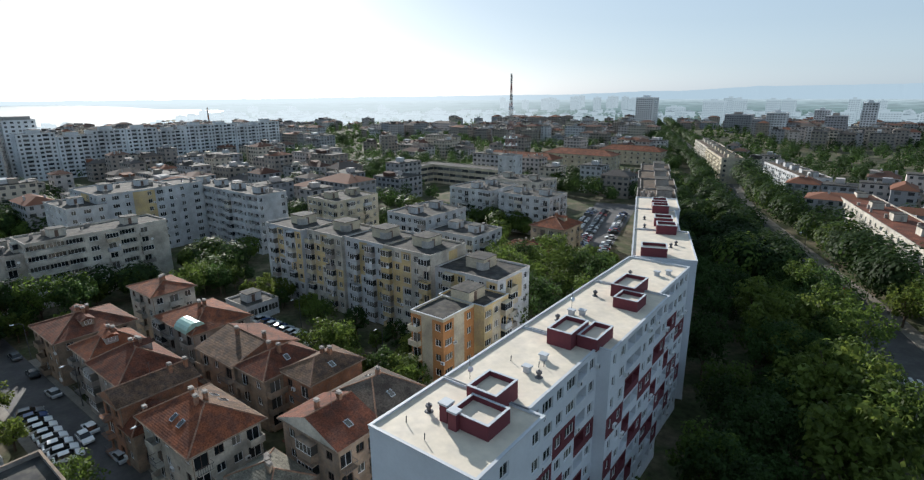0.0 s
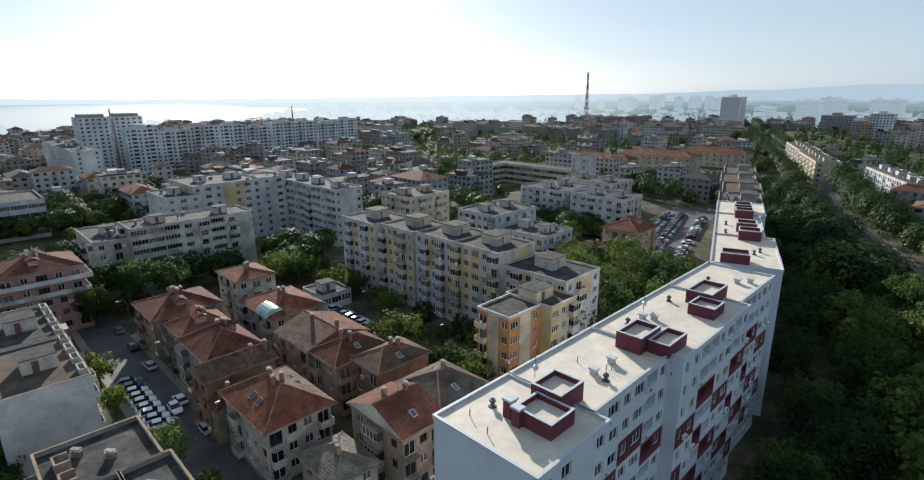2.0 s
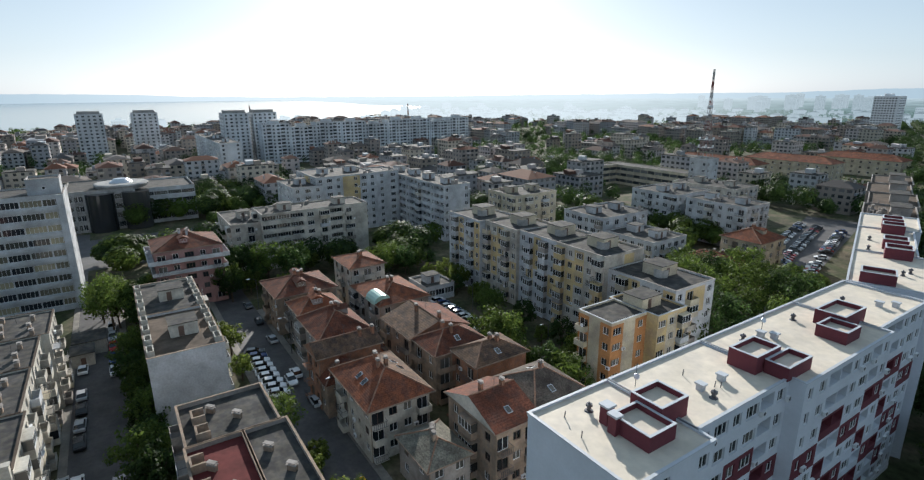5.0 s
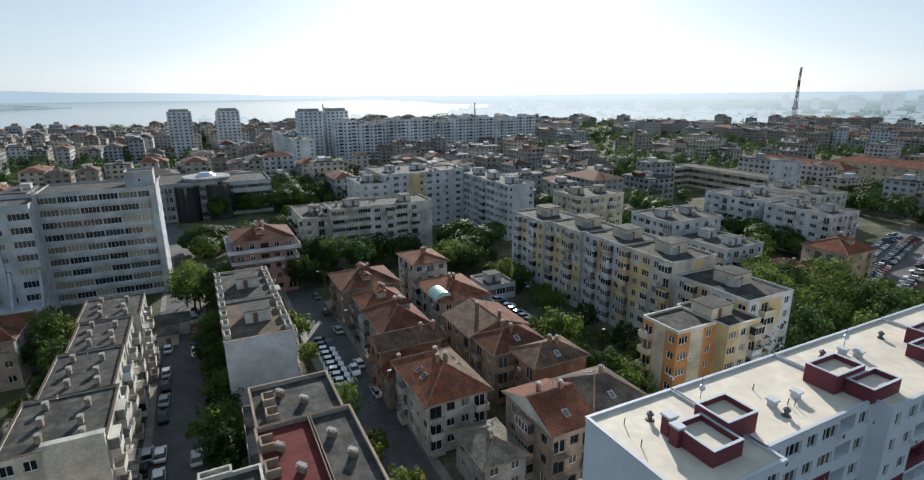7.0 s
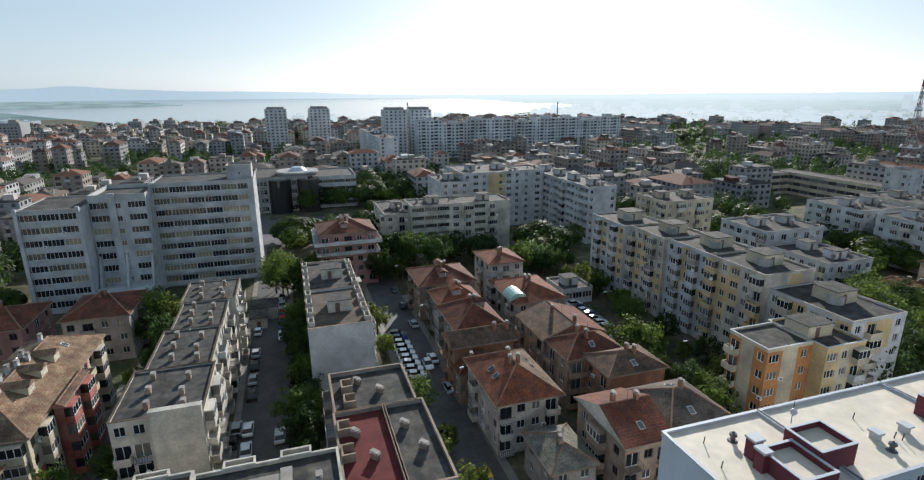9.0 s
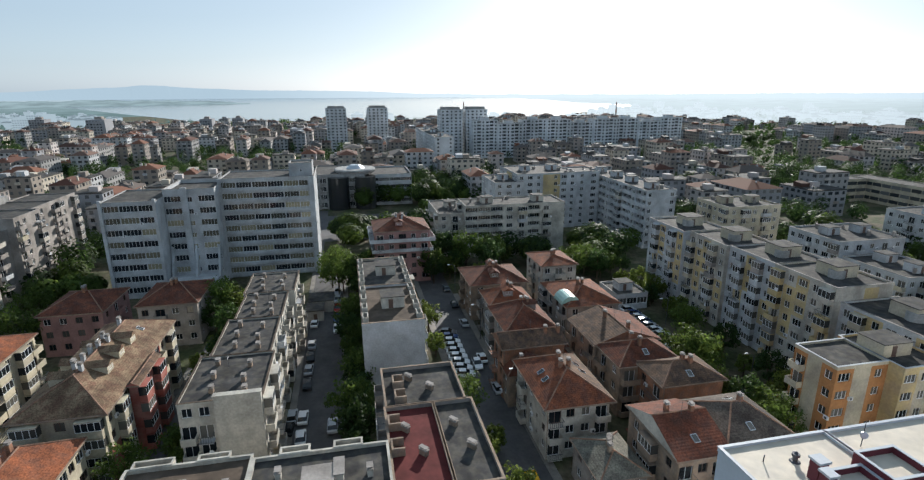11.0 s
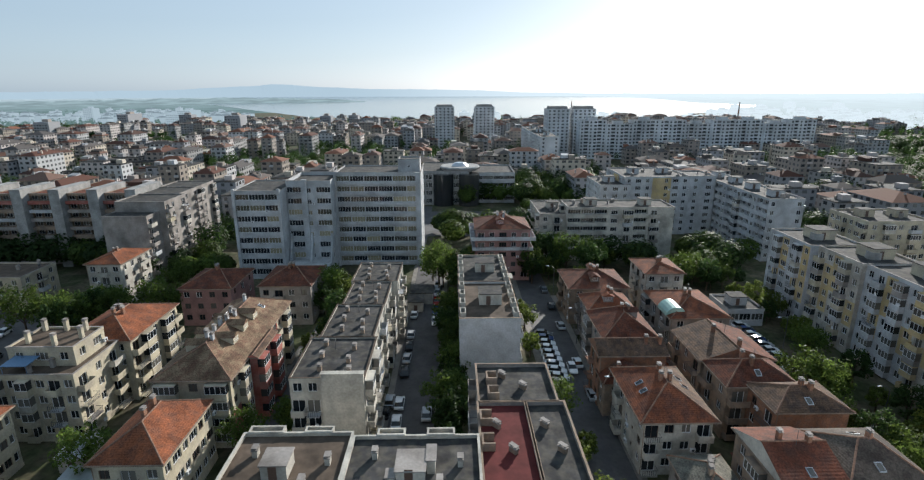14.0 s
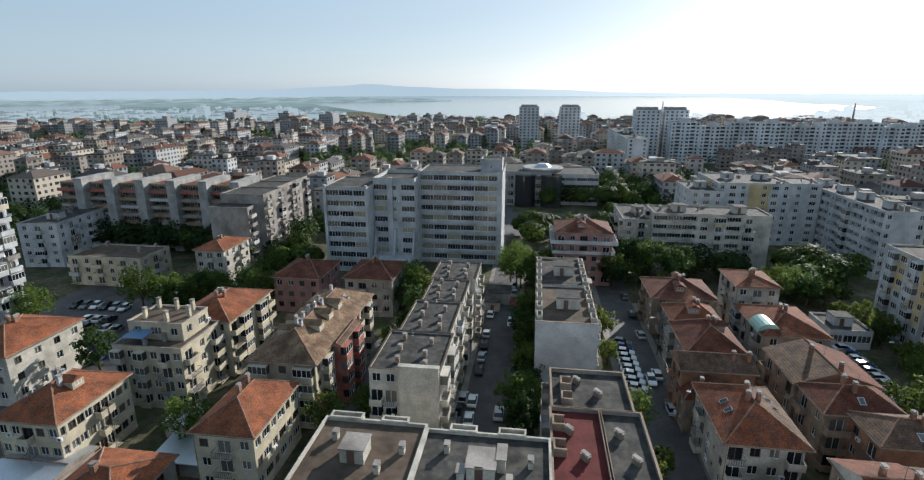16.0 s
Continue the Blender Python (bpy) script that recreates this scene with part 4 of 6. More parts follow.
s.solid([(-162, -56, 0), (-151, -55, 0), (-149, -47, 0), (-152, -40, 0), (-162, -40, 0)], [(-162, -56, 4.6), (-151, -55, 4.6), (-149, -47, 4.6), (-152, -40, 4.6), (-162, -40, 4.6)])
part("entrance_hall", s, PALE, office, "low curved white hall")

# ---- blocks beyond ----
pink_top, zp = house("five-storey pink and white house with a dark mansard roof", -168, 5.0, 15, 16.5, 5, {"E": "bwdwb", "S": "wbww"}, PINK, TILEDARK, "y", "hip", 2.6, fh=3.1, over=0.2, seed=100, chimneys=6, dormers=2, stack=PALE)
s = Shape()
s.sweep(0, 15, 0, 16.5, ((0.02, zp - 3.0), (1.5, zp - 3.0), (1.5, zp - 1.9), (1.35, zp - 1.9), (1.35, zp - 2.8), (0.02, zp - 2.8)), (0, 0, 0, 0, 0))
part("terrace", s, PALE, pink_top, "white roof terrace parapet")
s = Shape()
s.sweep(0, 15, 0, 16.5, ((0.02, zp - 6.2), (0.9, zp - 6.2), (0.9, zp - 5.2), (0.78, zp - 5.2), (0.78, zp - 6.05), (0.02, zp - 6.05)), (0, 0, 0, 0, 0))
part("terrace", s, PALE, pink_top, "white balcony parapet")
block("six-storey grey slab with balconies and a blank end", -186, 37, 13, 36, 6, {"E": "llldblb.", "S": "wblw", "N": "...", "W": "wbwbw"}, PLASTER, seed=101, huts=2, chimneys=6, fh=2.9)
block("low grey wing with dark roof beside the slab", -200, 28, 24, 12, 5, {"E": "wbw", "S": "bwbwb"}, PLASTER, seed=102, fh=2.9)
block("seven-storey striped slab with continuous balconies", -226, 103, 56, 12, 7, {"S": "lwllgllwllgllwll", "E": "w..w", "W": "w..w", "N": "wdwdwdwdwdwd"}, PALE, seed=103, huts=4, chimneys=8, fh=2.95)
block("eight-storey white and yellow tower block", -232, 66, 26, 26, 8, {"E": "wdw.wdw", "S": "wdw.wdw", "N": "wdw"}, (PALE, YELLOW), seed=104, huts=2, chimneys=6, fh=2.8, paint=lambda side, k, c: 1 if c in (3, 4) else 0)
block("white seven-storey block with terraces", -226, 56, 22, 12, 7, {"E": "wdw", "S": "wdwdw"}, PALE, seed=105, fh=2.8)

block("white recessed stair block joining the slab and the tower", -222, 92.3, 15, 10.5, 8, {"E": "wd", "S": "ww"}, PALE, seed=106, huts=0, chimneys=1, fh=2.8)

# the long yellow slab steps towards the boulevard
yellow = thing("apartment_block", "long stepped cream and ochre slab with glazed balconies", "apartment block", pose(0, 0, 0))
tint = lambda side, k, c: 1 if (c * 3 + k // 2 * 2) % 7 in (0, 3, 5) and k > 1 else 0
for i, (x0, x1, y0, fl, pat) in enumerate(((-134, -118, 83.0, 7, "wgdwgw"), (-118, -104, 85.0, 7, "gwdgw"), (-104, -90, 86.0, 7, "wgwgw"), (-90, -75, 86.0, 7, "gwdwg"), (-75, -58, 87.5, 6, "wgwbwg"))):
    z = section(yellow, x0, y0, x1 - x0, 13, fl, 2.85, {"S": pat, "N": pat, "E": "wb.w" if i == 4 else "....", "W": "w..w" if i == 0 else "...."}, (PLASTER if i % 2 else PALE, YELLOW), seed=110 + i, paint=tint, rim=0.5, aircon=0.15, balcony=(PALE, CREAM, PALE, YELLOW, CREAM)[i])
    hutch(yellow, x0 + 5, y0 + 5, 5, 5, z, 2.4, CREAM)
    s = Shape()
    s.tube((x0 + 9, y0 + 6, z), (x0 + 9, y0 + 6, z + 1.6), 1.5, 1.5, 0, 12)
    part("water_tank", s, CONCRETE, yellow)
low_yellow = thing("apartment_block", "five-storey ochre and orange block with terraces and cream corners", "apartment block", pose(0, 0, 0))
section(low_yellow, -65.5, 69.0, 8.0, 9.5, 5, 3.05, {"S": "b.w", "E": "d.w", "W": "w.w"}, (CREAM, ORANGE), paint=lambda side, k, c: 1 if c != 1 else 0, roof=TAR, rim=0.5, cope=PALE, seed=120, plinth=0.5)
z = section(low_yellow, -66.5, 78.5, 11.5, 8.5, 5, 3.05, {"E": "dwb", "W": "w.w"}, (YELLOW, CREAM), paint=lambda side, k, c: 1 if c == 1 else 0, roof=TAR, rim=0.5, cope=PALE, seed=121, plinth=0.5)
hutch(low_yellow, -63.5, 78.8, 4.6, 5.5, z, 2.2, CREAM)

# ---- the tiled houses between the two streets ----
house("tall pale house with red and brown tiles and skylights", -81.5, 26.4, 15, 10.4, 3, {"E": "bwwb", "S": "wbwsw"}, PLASTER, TILE, "x", "hip", 3.4, over=0.7, skylights=4, chimneys=3, seed=130, tile2=TILEBROWN)
house("orange brick house with a shallow brown gable", -91.5, 24.8, 6.5, 12, 3, {"E": "...", "S": "bw", "W": "www"}, BRICK, TILEBROWN, "y", "gable", 1.8, fh=3.2, seed=131)
house("low house with steep red tile roof", -86.4, 25.0, 4.6, 8, 2, {"E": "w.", "S": "w"}, BROWN, TILEDARK, "y", "hip", 2.4, seed=132, chimneys=1, dormers=1)
house("house with steep red hipped roof and chimneys", -107, 28.0, 13.5, 10.5, 3, {"E": "ww", "S": "gwb", "N": "www"}, GREY, TILEDARK, "x", "hip", 3.4, seed=133, chimneys=3, dormers=1)
house("house with patched brown roof and a dormer", -117, 28.5, 9.5, 10, 3, {"E": "w.", "S": "bwb", "N": "ww"}, GREY, TILE, "y", "hip", 2.6, seed=134, chimneys=2, dormers=2, tile2=TILEDARK)
house("old corner house with a mixed roof and terrace", -135, 27.0, 14, 14.5, 3, {"E": "wbw", "S": "wbww", "N": "www"}, BROWN, TILEDARK, "y", "hip", 2.6, seed=135, chimneys=4, dormers=2, tile2=TAR)
house("narrow brick house with brown tiles", -75, 46.5, 8, 11, 3, {"E": "...", "S": "wb", "W": "ww", "N": "w"}, BRICK, TILEBROWN, "y", "hip", 2.0, fh=3.2, seed=136, chimneys=2, skylights=1)
house("brown house with hipped weathered tiles", -83.2, 43.0, 8.4, 11.5, 3, {"E": "bwb", "S": "bw", "N": "ww"}, BROWN, TILEDARK, "y", "hip", 2.6, fh=3.1, seed=137, chimneys=2, skylights=1)
house("brick house with brown ridged roof and eaves board", -95.5, 42.5, 12, 13, 3, {"E": "w.w", "S": "bwb", "N": "ww"}, BROWN, TILEBROWN, "x", "gable", 2.4, fh=3.1, seed=138, chimneys=3, gable=BRICK, tile2=TILEDARK)
s4, z4 = house("house with red tiles and a pale green vaulted dormer", -119, 45.0, 16, 12.6, 3, {"E": "w.w", "S": "gbwb", "N": "www"}, GREY, TILE, "x", "hip", 2.6, seed=139, chimneys=3)
s = Shape()
n = 8
arc = [(2.2 - 2.2 * math.cos(math.pi * i / n), 2.0 * math.sin(math.pi * i / n)) for i in range(n + 1)]
for (a, b), (c, d) in zip(arc, arc[1:]):
    s.poly([(9.5, a - 0.6, z4 + b), (14.5, a - 0.6, z4 + b), (14.5, c - 0.6, z4 + d), (9.5, c - 0.6, z4 + d)])
s.poly([(14.5, a - 0.6, z4 + b) for a, b in arc])
s.poly([(9.5, a - 0.6, z4 + b) for a, b in reversed(arc)])
part("vaulted_dormer", s, DOME, s4, "pale green vaulted dormer")
house("pale four-storey house with low red roof", -135.5, 46.5, 12, 9.5, 4, {"E": "wbw", "S": "wbw", "N": "ww"}, PLASTER, TILE, "x", "hip", 1.6, seed=140, chimneys=3)
kiosk = block("small white single-storey pavilion with wide windows", -129, 66, 10, 9, 1, {"E": "rrr", "S": "rrr", "N": "rr"}, PALE, seed=141, name="pavilion", category="pavilion", chimneys=0, huts=1, fh=3.4)
house("grey-brown house with reddish weathered gable roof", -62.5, 38.0, 12.4, 7.5, 3, {"E": "bwb", "S": "wgw"}, BROWN, TILEDARK, "y", "gable", 2.6, fh=3.3, seed=142, chimneys=2, skylights=1, gable=PLASTER)
house("adjoining house with a long grey-brown tiled roof", -62.0, 45.52, 11.5, 11, 3, {"E": "bwbw"}, BROWN, TILEGREY, "y", "hip", 3.0, fh=3.3, seed=144, chimneys=1, skylights=2)
house("low pale-roofed annex with a hipped roof", -62.5, 29.2, 9.0, 6.8, 2, {"E": "ww", "S": "ww"}, GREY, CEMENT, "x", "hip", 1.8, fh=2.7, seed=143, chimneys=3, stack=BROWN)

s = Shape()
s.poly([(-74.6, 28.6, 10.75), (-72.6, 28.2, 10.7), (-72.4, 31.0, 12.55), (-74.4, 31.2, 12.6)])
tagged(new("tarpaulin", s.mesh("tarpaulin", (BLUE,))), "blue tarpaulin laid over the broken roof tiles", "tarpaulin")


def lean_to(label, x, y, lx, ly, h, rise, wall, tile, seed):
    """A low shed with one sloping roof and a door."""
    top = thing("shed", label, "shed", pose(x, y, 0))
    s = Shape()
    s.solid([(0, 0, 0), (lx, 0, 0), (lx, ly, 0), (0, ly, 0)], [(0, 0, h + rise), (lx, 0, h), (lx, ly, h), (0, ly, h + rise)])
    part("wall", s, wall, top)
    r = Shape()
    r.solid([(-0.3, -0.3, h + rise + 0.03), (lx + 0.4, -0.3, h - 0.1), (lx + 0.4, ly + 0.3, h - 0.1), (-0.3, ly + 0.3, h + rise + 0.03)],
            [(-0.3, -0.3, h + rise + 0.18), (lx + 0.4, -0.3, h + 0.05), (lx + 0.4, ly + 0.3, h + 0.05), (-0.3, ly + 0.3, h + rise + 0.18)])
    part("roof", r, tile, top)
    d = Shape()
    d.box(lx + 0.003, lx + 0.05, ly * 0.4, ly * 0.4 + 0.9, 0.05, min(2.0, h - 0.3))
    part("door", d, FRAMEDARK, top)


for args in (("low tiled shed in the yard", -66.5, 40.5, 3.2, 5, 2.6, 0.8, BRICK, TILEDARK, 1), ("tin-roofed garage between the houses", -84.5, 38.2, 4, 4, 2.5, 0.5, GREY, METAL, 2), ("small brick outbuilding with old tiles", -97, 39.4, 5, 3, 2.8, 0.9, BRICK, TILE, 3),
             ("low garage with a flat tin roof", -104.5, 58.5, 6, 4, 2.5, 0.3, GREY, METAL, 4), ("yard shed with brown tiles", -122, 42.4, 3.5, 3.5, 2.4, 0.8, BROWN, TILEBROWN, 5), ("long row of tin-roofed garages", -66, -58.5, 6, 9, 2.6, 0.4, GREY, METAL, 6),
             ("low annex with a tin roof", -73.5, -62.5, 5, 4, 2.8, 0.4, PLASTER, METAL, 7), ("white low store beside the flats", -139.5, -13.5, 5, 6, 3.4, 0.3, PLASTER, TAR, 8), ("white garden wall shed", -133, -13.8, 4, 4, 3.0, 0.3, PLASTER, TAR, 9)):
    lean_to(*args)

# ---- the houses on the other side ----
house("long mansard house with brown tiles and painted bays", -107, -49.5, 32.4, 12.0, 4, {"N": "wgwbwgwbwgw", "S": "wbwwbwwbw", "E": "gwg", "W": "www"}, CREAM, TILETAN, "x", "hip", 3.4, seed=150, chimneys=9, dormers=6, skylights=2, stack=PALE, wall2=PAINTRED,
      paint=lambda side, k, c: 1 if side == "N" and (c in (0, 1) and k < 2 or c in (4, 5) or c == 7 and k > 1) or side == "E" and k == 0 else 0)
house("red-bay end of the mansard house", -92, -37.0, 10, 1.2, 4, {"N": "gwg"}, PAINTRED, TILEBROWN, "x", "gable", 0.5, seed=151, chimneys=0)
corner, z = block("beige terraced corner block with set-back top floor and chimneys", -88.6, -77.0, 12.2, 13.6, 4, {"E": "bwgwbw", "N": "bwb"}, CREAM, seed=152, huts=0, chimneys=2, fh=2.85, roof=TARBROWN, rail=0.4)
z = section(corner, 0.6, 0.8, 8.0, 11.0, 1, 2.9, {"E": "wdw", "N": "wd"}, CREAM, z0=z, plinth=0.15, seed=1520, roof=TARBROWN, rim=0.4) + z
for x, y in ((1.5, 2.2), (1.5, 6.0), (1.5, 9.4), (6.5, 3.0), (7.4, 8.0), (4.5, 10.6)):
    part("chimney", chimney_mesh(0.7, 0.6, 1.9, CREAM), None, corner, m=pose(x, y, z))
s = Shape()
s.solid([(8.7, 2.0, 14.0), (12.0, 2.0, 13.8), (12.0, 6.2, 13.8), (8.7, 6.2, 14.0)], [(8.7, 2.0, 14.1), (12.0, 2.0, 13.9), (12.0, 6.2, 13.9), (8.7, 6.2, 14.1)])
for x, y in ((11.8, 2.1), (11.8, 6.0)):
    s.tube((x, y, 12.1), (x, y, 13.85), 0.05, 0.05)
part("awning", s, BLUE, corner, "pale blue terrace awning")
house("row house with red tiles and glazed balconies", -106, -73.5, 17.2, 12.0, 4, {"N": "bgwgb", "E": "w.w", "S": "wbwb"}, CREAM, TILERED, "x", "hip", 2.6, seed=153, chimneys=4)
house("three-storey beige house with a red hipped roof", -70.5, -79.8, 14.2, 10.4, 3, {"E": "wwbww", "N": "twwwbbwwt", "S": "www"}, CREAM, TILERED, "x", "hip", 3.2, fh=3.2, seed=154, chimneys=4, dormers=1, stack=PALE)
house("cream three-storey house with a red hipped roof", -71.6, -48.8, 14.2, 9.2, 3, {"N": "wdwdwd", "E": "wbw", "S": "wdw"}, CREAM, TILERED, "x", "hip", 3.0, fh=3.2, seed=155, chimneys=2)
house("low house with orange-red tiles", -56.5, -62.6, 12, 11, 2, {"E": "wbw", "N": "ww"}, GREY, TILERED, "y", "hip", 2.4, seed=156, chimneys=2)
house("low grey shed with a tin roof", -60, -78, 10, 10, 1, {"E": "w"}, GREY, METAL, "y", "gable", 1.0, seed=157, chimneys=0)
house("white house with a red tile roof", -90, -110, 17, 14, 3, {"N": "wwww", "E": "www", "S": "ww"}, PLASTER, TILERED, "x", "hip", 2.8, fh=3.2, seed=158, chimneys=3)
house("pinkish villa with a hipped dark roof", -137, -69, 15, 12.5, 3, {"E": "wwww", "N": "wbw"}, PINK, TILEDARK, "y", "hip", 2.6, fh=3.0, seed=159, chimneys=3)
house("greyish villa with weathered red roof", -137, -49.5, 15, 12.5, 3, {"E": "wbww", "N": "wbw"}, GREY, TILEDARK, "y", "hip", 2.6, fh=3.2, seed=160, chimneys=3)
house("four-storey white house with a red half roof", -148, -99, 14, 9, 4, {"E": "wbw", "N": "wwbw", "S": "ww"}, PLASTER, TILERED, "x", "hip", 1.6, fh=2.9, seed=161, chimneys=2)
block("low yellow-grey three-storey block", -146, -140, 13, 24, 3, {"E": "bwbwbw", "N": "wbw"}, CREAM, seed=162, huts=0, chimneys=4, roof=TARBROWN, fh=2.7)
block("white five-storey block with balconies", -181, -174, 36, 13, 5, {"N": "wbwbwbwb", "E": "wbw", "S": "wdwdwd"}, PALE, seed=163, turn=8, huts=2, chimneys=5)
block("ten-storey white tower with stacked balconies", -104, -141, 18, 17, 11, {"E": "bwbwb", "N": "bolob"}, PALE, seed=164, huts=1, chimneys=3, fh=3.0)
slab9 = thing("apartment_block", "long concrete slab with tall fins and recessed balconies", "apartment block", pose(0, 0, 0))
for i in range(6):
    y0 = -177 + 12.2 * i
    section(slab9, -185, y0 + 0.01, 12.5, 8.8, 8, 2.9, {"E": "lll"}, BROWN, seed=170 + i, rim=0.4, roof=TILEDARK)
    for k in range(8):
        f = Shape()
        f.box(-172.49, -171.3, y0 + 0.03, y0 + 8.78, 0.6 + 2.9 * k - 0.12, 0.6 + 2.9 * k + 0.02), f.box(-171.4, -171.3, y0 + 0.03, y0 + 8.78, 0.6 + 2.9 * k + 0.02, 0.6 + 2.9 * k + 1.0)
        part("balcony_front", f.weld(), PAINTRED if k == 7 else (GREY, PALE, BROWN, BROWN, GREY)[(k * 2 + i * 3) % 5], slab9)
    s = Shape()
    s.box(-185, -169.2, y0 + 8.82, y0 + 12.2, 0, 25.8)
    s.box(-185.1, -169.1, y0 + 8.75, y0 + 12.25, 25.8, 26.0)
    part("fin_wall", s.weld(), CONCRETE, slab9, "tall blank stair tower")
for i in range(3):
    section(slab9, -171 - 13 * i, -104, 13, 13 + 2 * (i == 0), 8, 2.9, {"E": ".." if i == 0 else "...", "N": "bw.b"}, GREY, seed=180 + i, rim=0.4)
section(slab9, -158, -104, 7, 13, 7, 2.9, {"N": "b.", "E": "..."}, GREY, seed=184, rim=0.4)

# ---- across the boulevard ----
for i, (x, y, l, turn) in enumerate(((17.0, 168, 97, 16.5), (-25.5, 300, 62, 23.5), (-74.6, 362, 64, 21.5), (-99, 428, 66, 21.5))):
    top, z = block(("five-storey block with white bays along the boulevard", "five-storey pale block behind the plane trees", "cream corner block with tiled roof", "pale flats far along the boulevard")[i],
                   x, y, 13, l, 5, {"W": "wbwdwbwdwbwdwbwdwbwd", "S": "w.w"}, (PLASTER, PALE, CREAM, PLASTER)[i], turn=turn, seed=190 + i, huts=5, chimneys=14, fh=3.0, roof=TILEDARK if i == 0 else TARBROWN, all_sides=True, joined=i > 0)

# ---- white flats between the slabs ----
MID = (("cream six-storey block with rooftop terraces", -166, 121, 17, 20, 6, CREAM), ("white terraced flats with stepped roofs", -133, 130, 18, 22, 5, PALE), ("white flats with roof terraces", -112, 128, 18, 16, 4, PALE),
       ("white six-storey flats with balconies", -148, 184, 22, 22, 5, PALE), ("white flats with sunlit roof", -122, 184, 24, 15, 5, PALE), ("pale flats near the car park", -150, 214, 30, 18, 5, PLASTER))
for i, (label, x, y, lx, ly, fl, wall) in enumerate(MID):
    block(label, x, y, lx, ly, fl, {"E": "wbwbw", "S": "wdbwdb"}, wall, seed=200 + i, huts=2, chimneys=6, fh=3.0)
house("low red-tiled restaurant with several hips", -99, 148, 19, 12, 1, {"E": "www", "S": "wwww"}, CREAM, TILE, "x", "hip", 2.6, seed=210, chimneys=2, fh=3.6)
house("cream house with steep red roof and balconies", -94, 163, 13, 14, 3, {"E": "bwb", "S": "wbbw"}, CREAM, TILE, "y", "hip", 3.0, seed=211, chimneys=2, dormers=1, fh=3.1)

# ---- farther landmarks ----
glasshouse = thing("commercial_building", "dark glass and concrete building with a round roof disc", "commercial building", pose(0, 0, 0))
section(glasshouse, -300, -18, 34, 24, 4, 4.0, {"E": "pppppp", "N": "pppp", "S": "pppp"}, CONCRETE, seed=220, rim=0.6)
section(glasshouse, -300, 8, 30, 22, 4, 3.6, {"E": "rrrr", "N": "rrrr", "S": "rr"}, PALE, seed=221, rim=0.8)
s = Shape()
s.tube((-276, 2, 16.5), (-276, 2, 18.0), 9.5, 10.5, 0, 32), s.tube((-276, 2, 18.0), (-276, 2, 18.6), 10.5, 10.0, 0, 32), s.tube((-276, 2, 18.6), (-276, 2, 20.2), 4.5, 2.5, 1, 24)
part("roof_disc", s, (CONCRETE, METAL), glasshouse, "round roof disc with a metal dome")
for y in (-6.5, 6.5):
    s = Shape()
    s.tube((-266, y, 0), (-266, y, 15.8), 5.2, 5.2, 0, 28)
    part("glass_drum", s, GLASS, glasshouse, "dark mirrored glass drum")
for k in (0, 1, 6):
    s = Shape()
    s.box(-265.6, -264.8, -16 + 3.6 * k, -15.2 + 3.6 * k, 0, 16.6)
    part("column", s, CONCRETE, glasshouse)


def tower(x, y, label, seed, size=19, floors=14):
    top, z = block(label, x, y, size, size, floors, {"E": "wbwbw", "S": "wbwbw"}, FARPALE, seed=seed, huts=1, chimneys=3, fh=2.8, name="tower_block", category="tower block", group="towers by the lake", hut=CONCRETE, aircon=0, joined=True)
    s = Shape()
    s.box(2, size - 2, 2, size - 2, z, z + 2.6)
    part("roof_storey", s, CONCRETE, top)


for i, (x, y) in enumerate(((-545, -19), (-549, 20), (-486, 80), (-488, 103))):
    tower(x, y, "tall grey prefabricated tower with balconies by the lake", 230 + i)
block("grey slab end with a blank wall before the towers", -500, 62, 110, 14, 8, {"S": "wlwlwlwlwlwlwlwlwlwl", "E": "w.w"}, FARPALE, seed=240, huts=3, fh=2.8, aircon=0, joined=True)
long_slab = thing("apartment_block", "very long white prefabricated slab with stepped roofline", "apartment block", pose(0, 0, 0))
for i in range(9):
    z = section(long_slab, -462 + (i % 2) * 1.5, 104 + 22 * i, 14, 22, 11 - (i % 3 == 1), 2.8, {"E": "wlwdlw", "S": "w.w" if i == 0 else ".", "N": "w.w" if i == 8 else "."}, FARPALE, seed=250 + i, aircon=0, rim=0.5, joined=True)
    hutch(long_slab, -457, 111 + 22 * i, 5, 8, z, 2.6, FARPALE, door=False)
school = thing("school_building", "long low cream school wings with flat roofs", "school building", pose(0, 0, 0))
section(school, -236, 262, 70, 13, 3, 3.6, {"S": "rrrrrrrrrrrrrr", "E": "r.r"}, CREAM, seed=260, aircon=0, joined=True)
section(school, -236, 250, 12, 12, 3, 3.6, {"S": "rr", "E": "rr"}, CREAM, seed=261, aircon=0, joined=True)
for i, (x, y, lx, ly) in enumerate(((-235, 330, 60, 16), (-205, 372, 55, 18), (-180, 420, 50, 16))):
    house("red-roofed public building behind the mast", x, y, lx, ly, 3, {"S": "wwwwwwwwww", "E": "www"}, CREAM, TILE, "x", "hip", 3.5, seed=265 + i, fh=3.4)

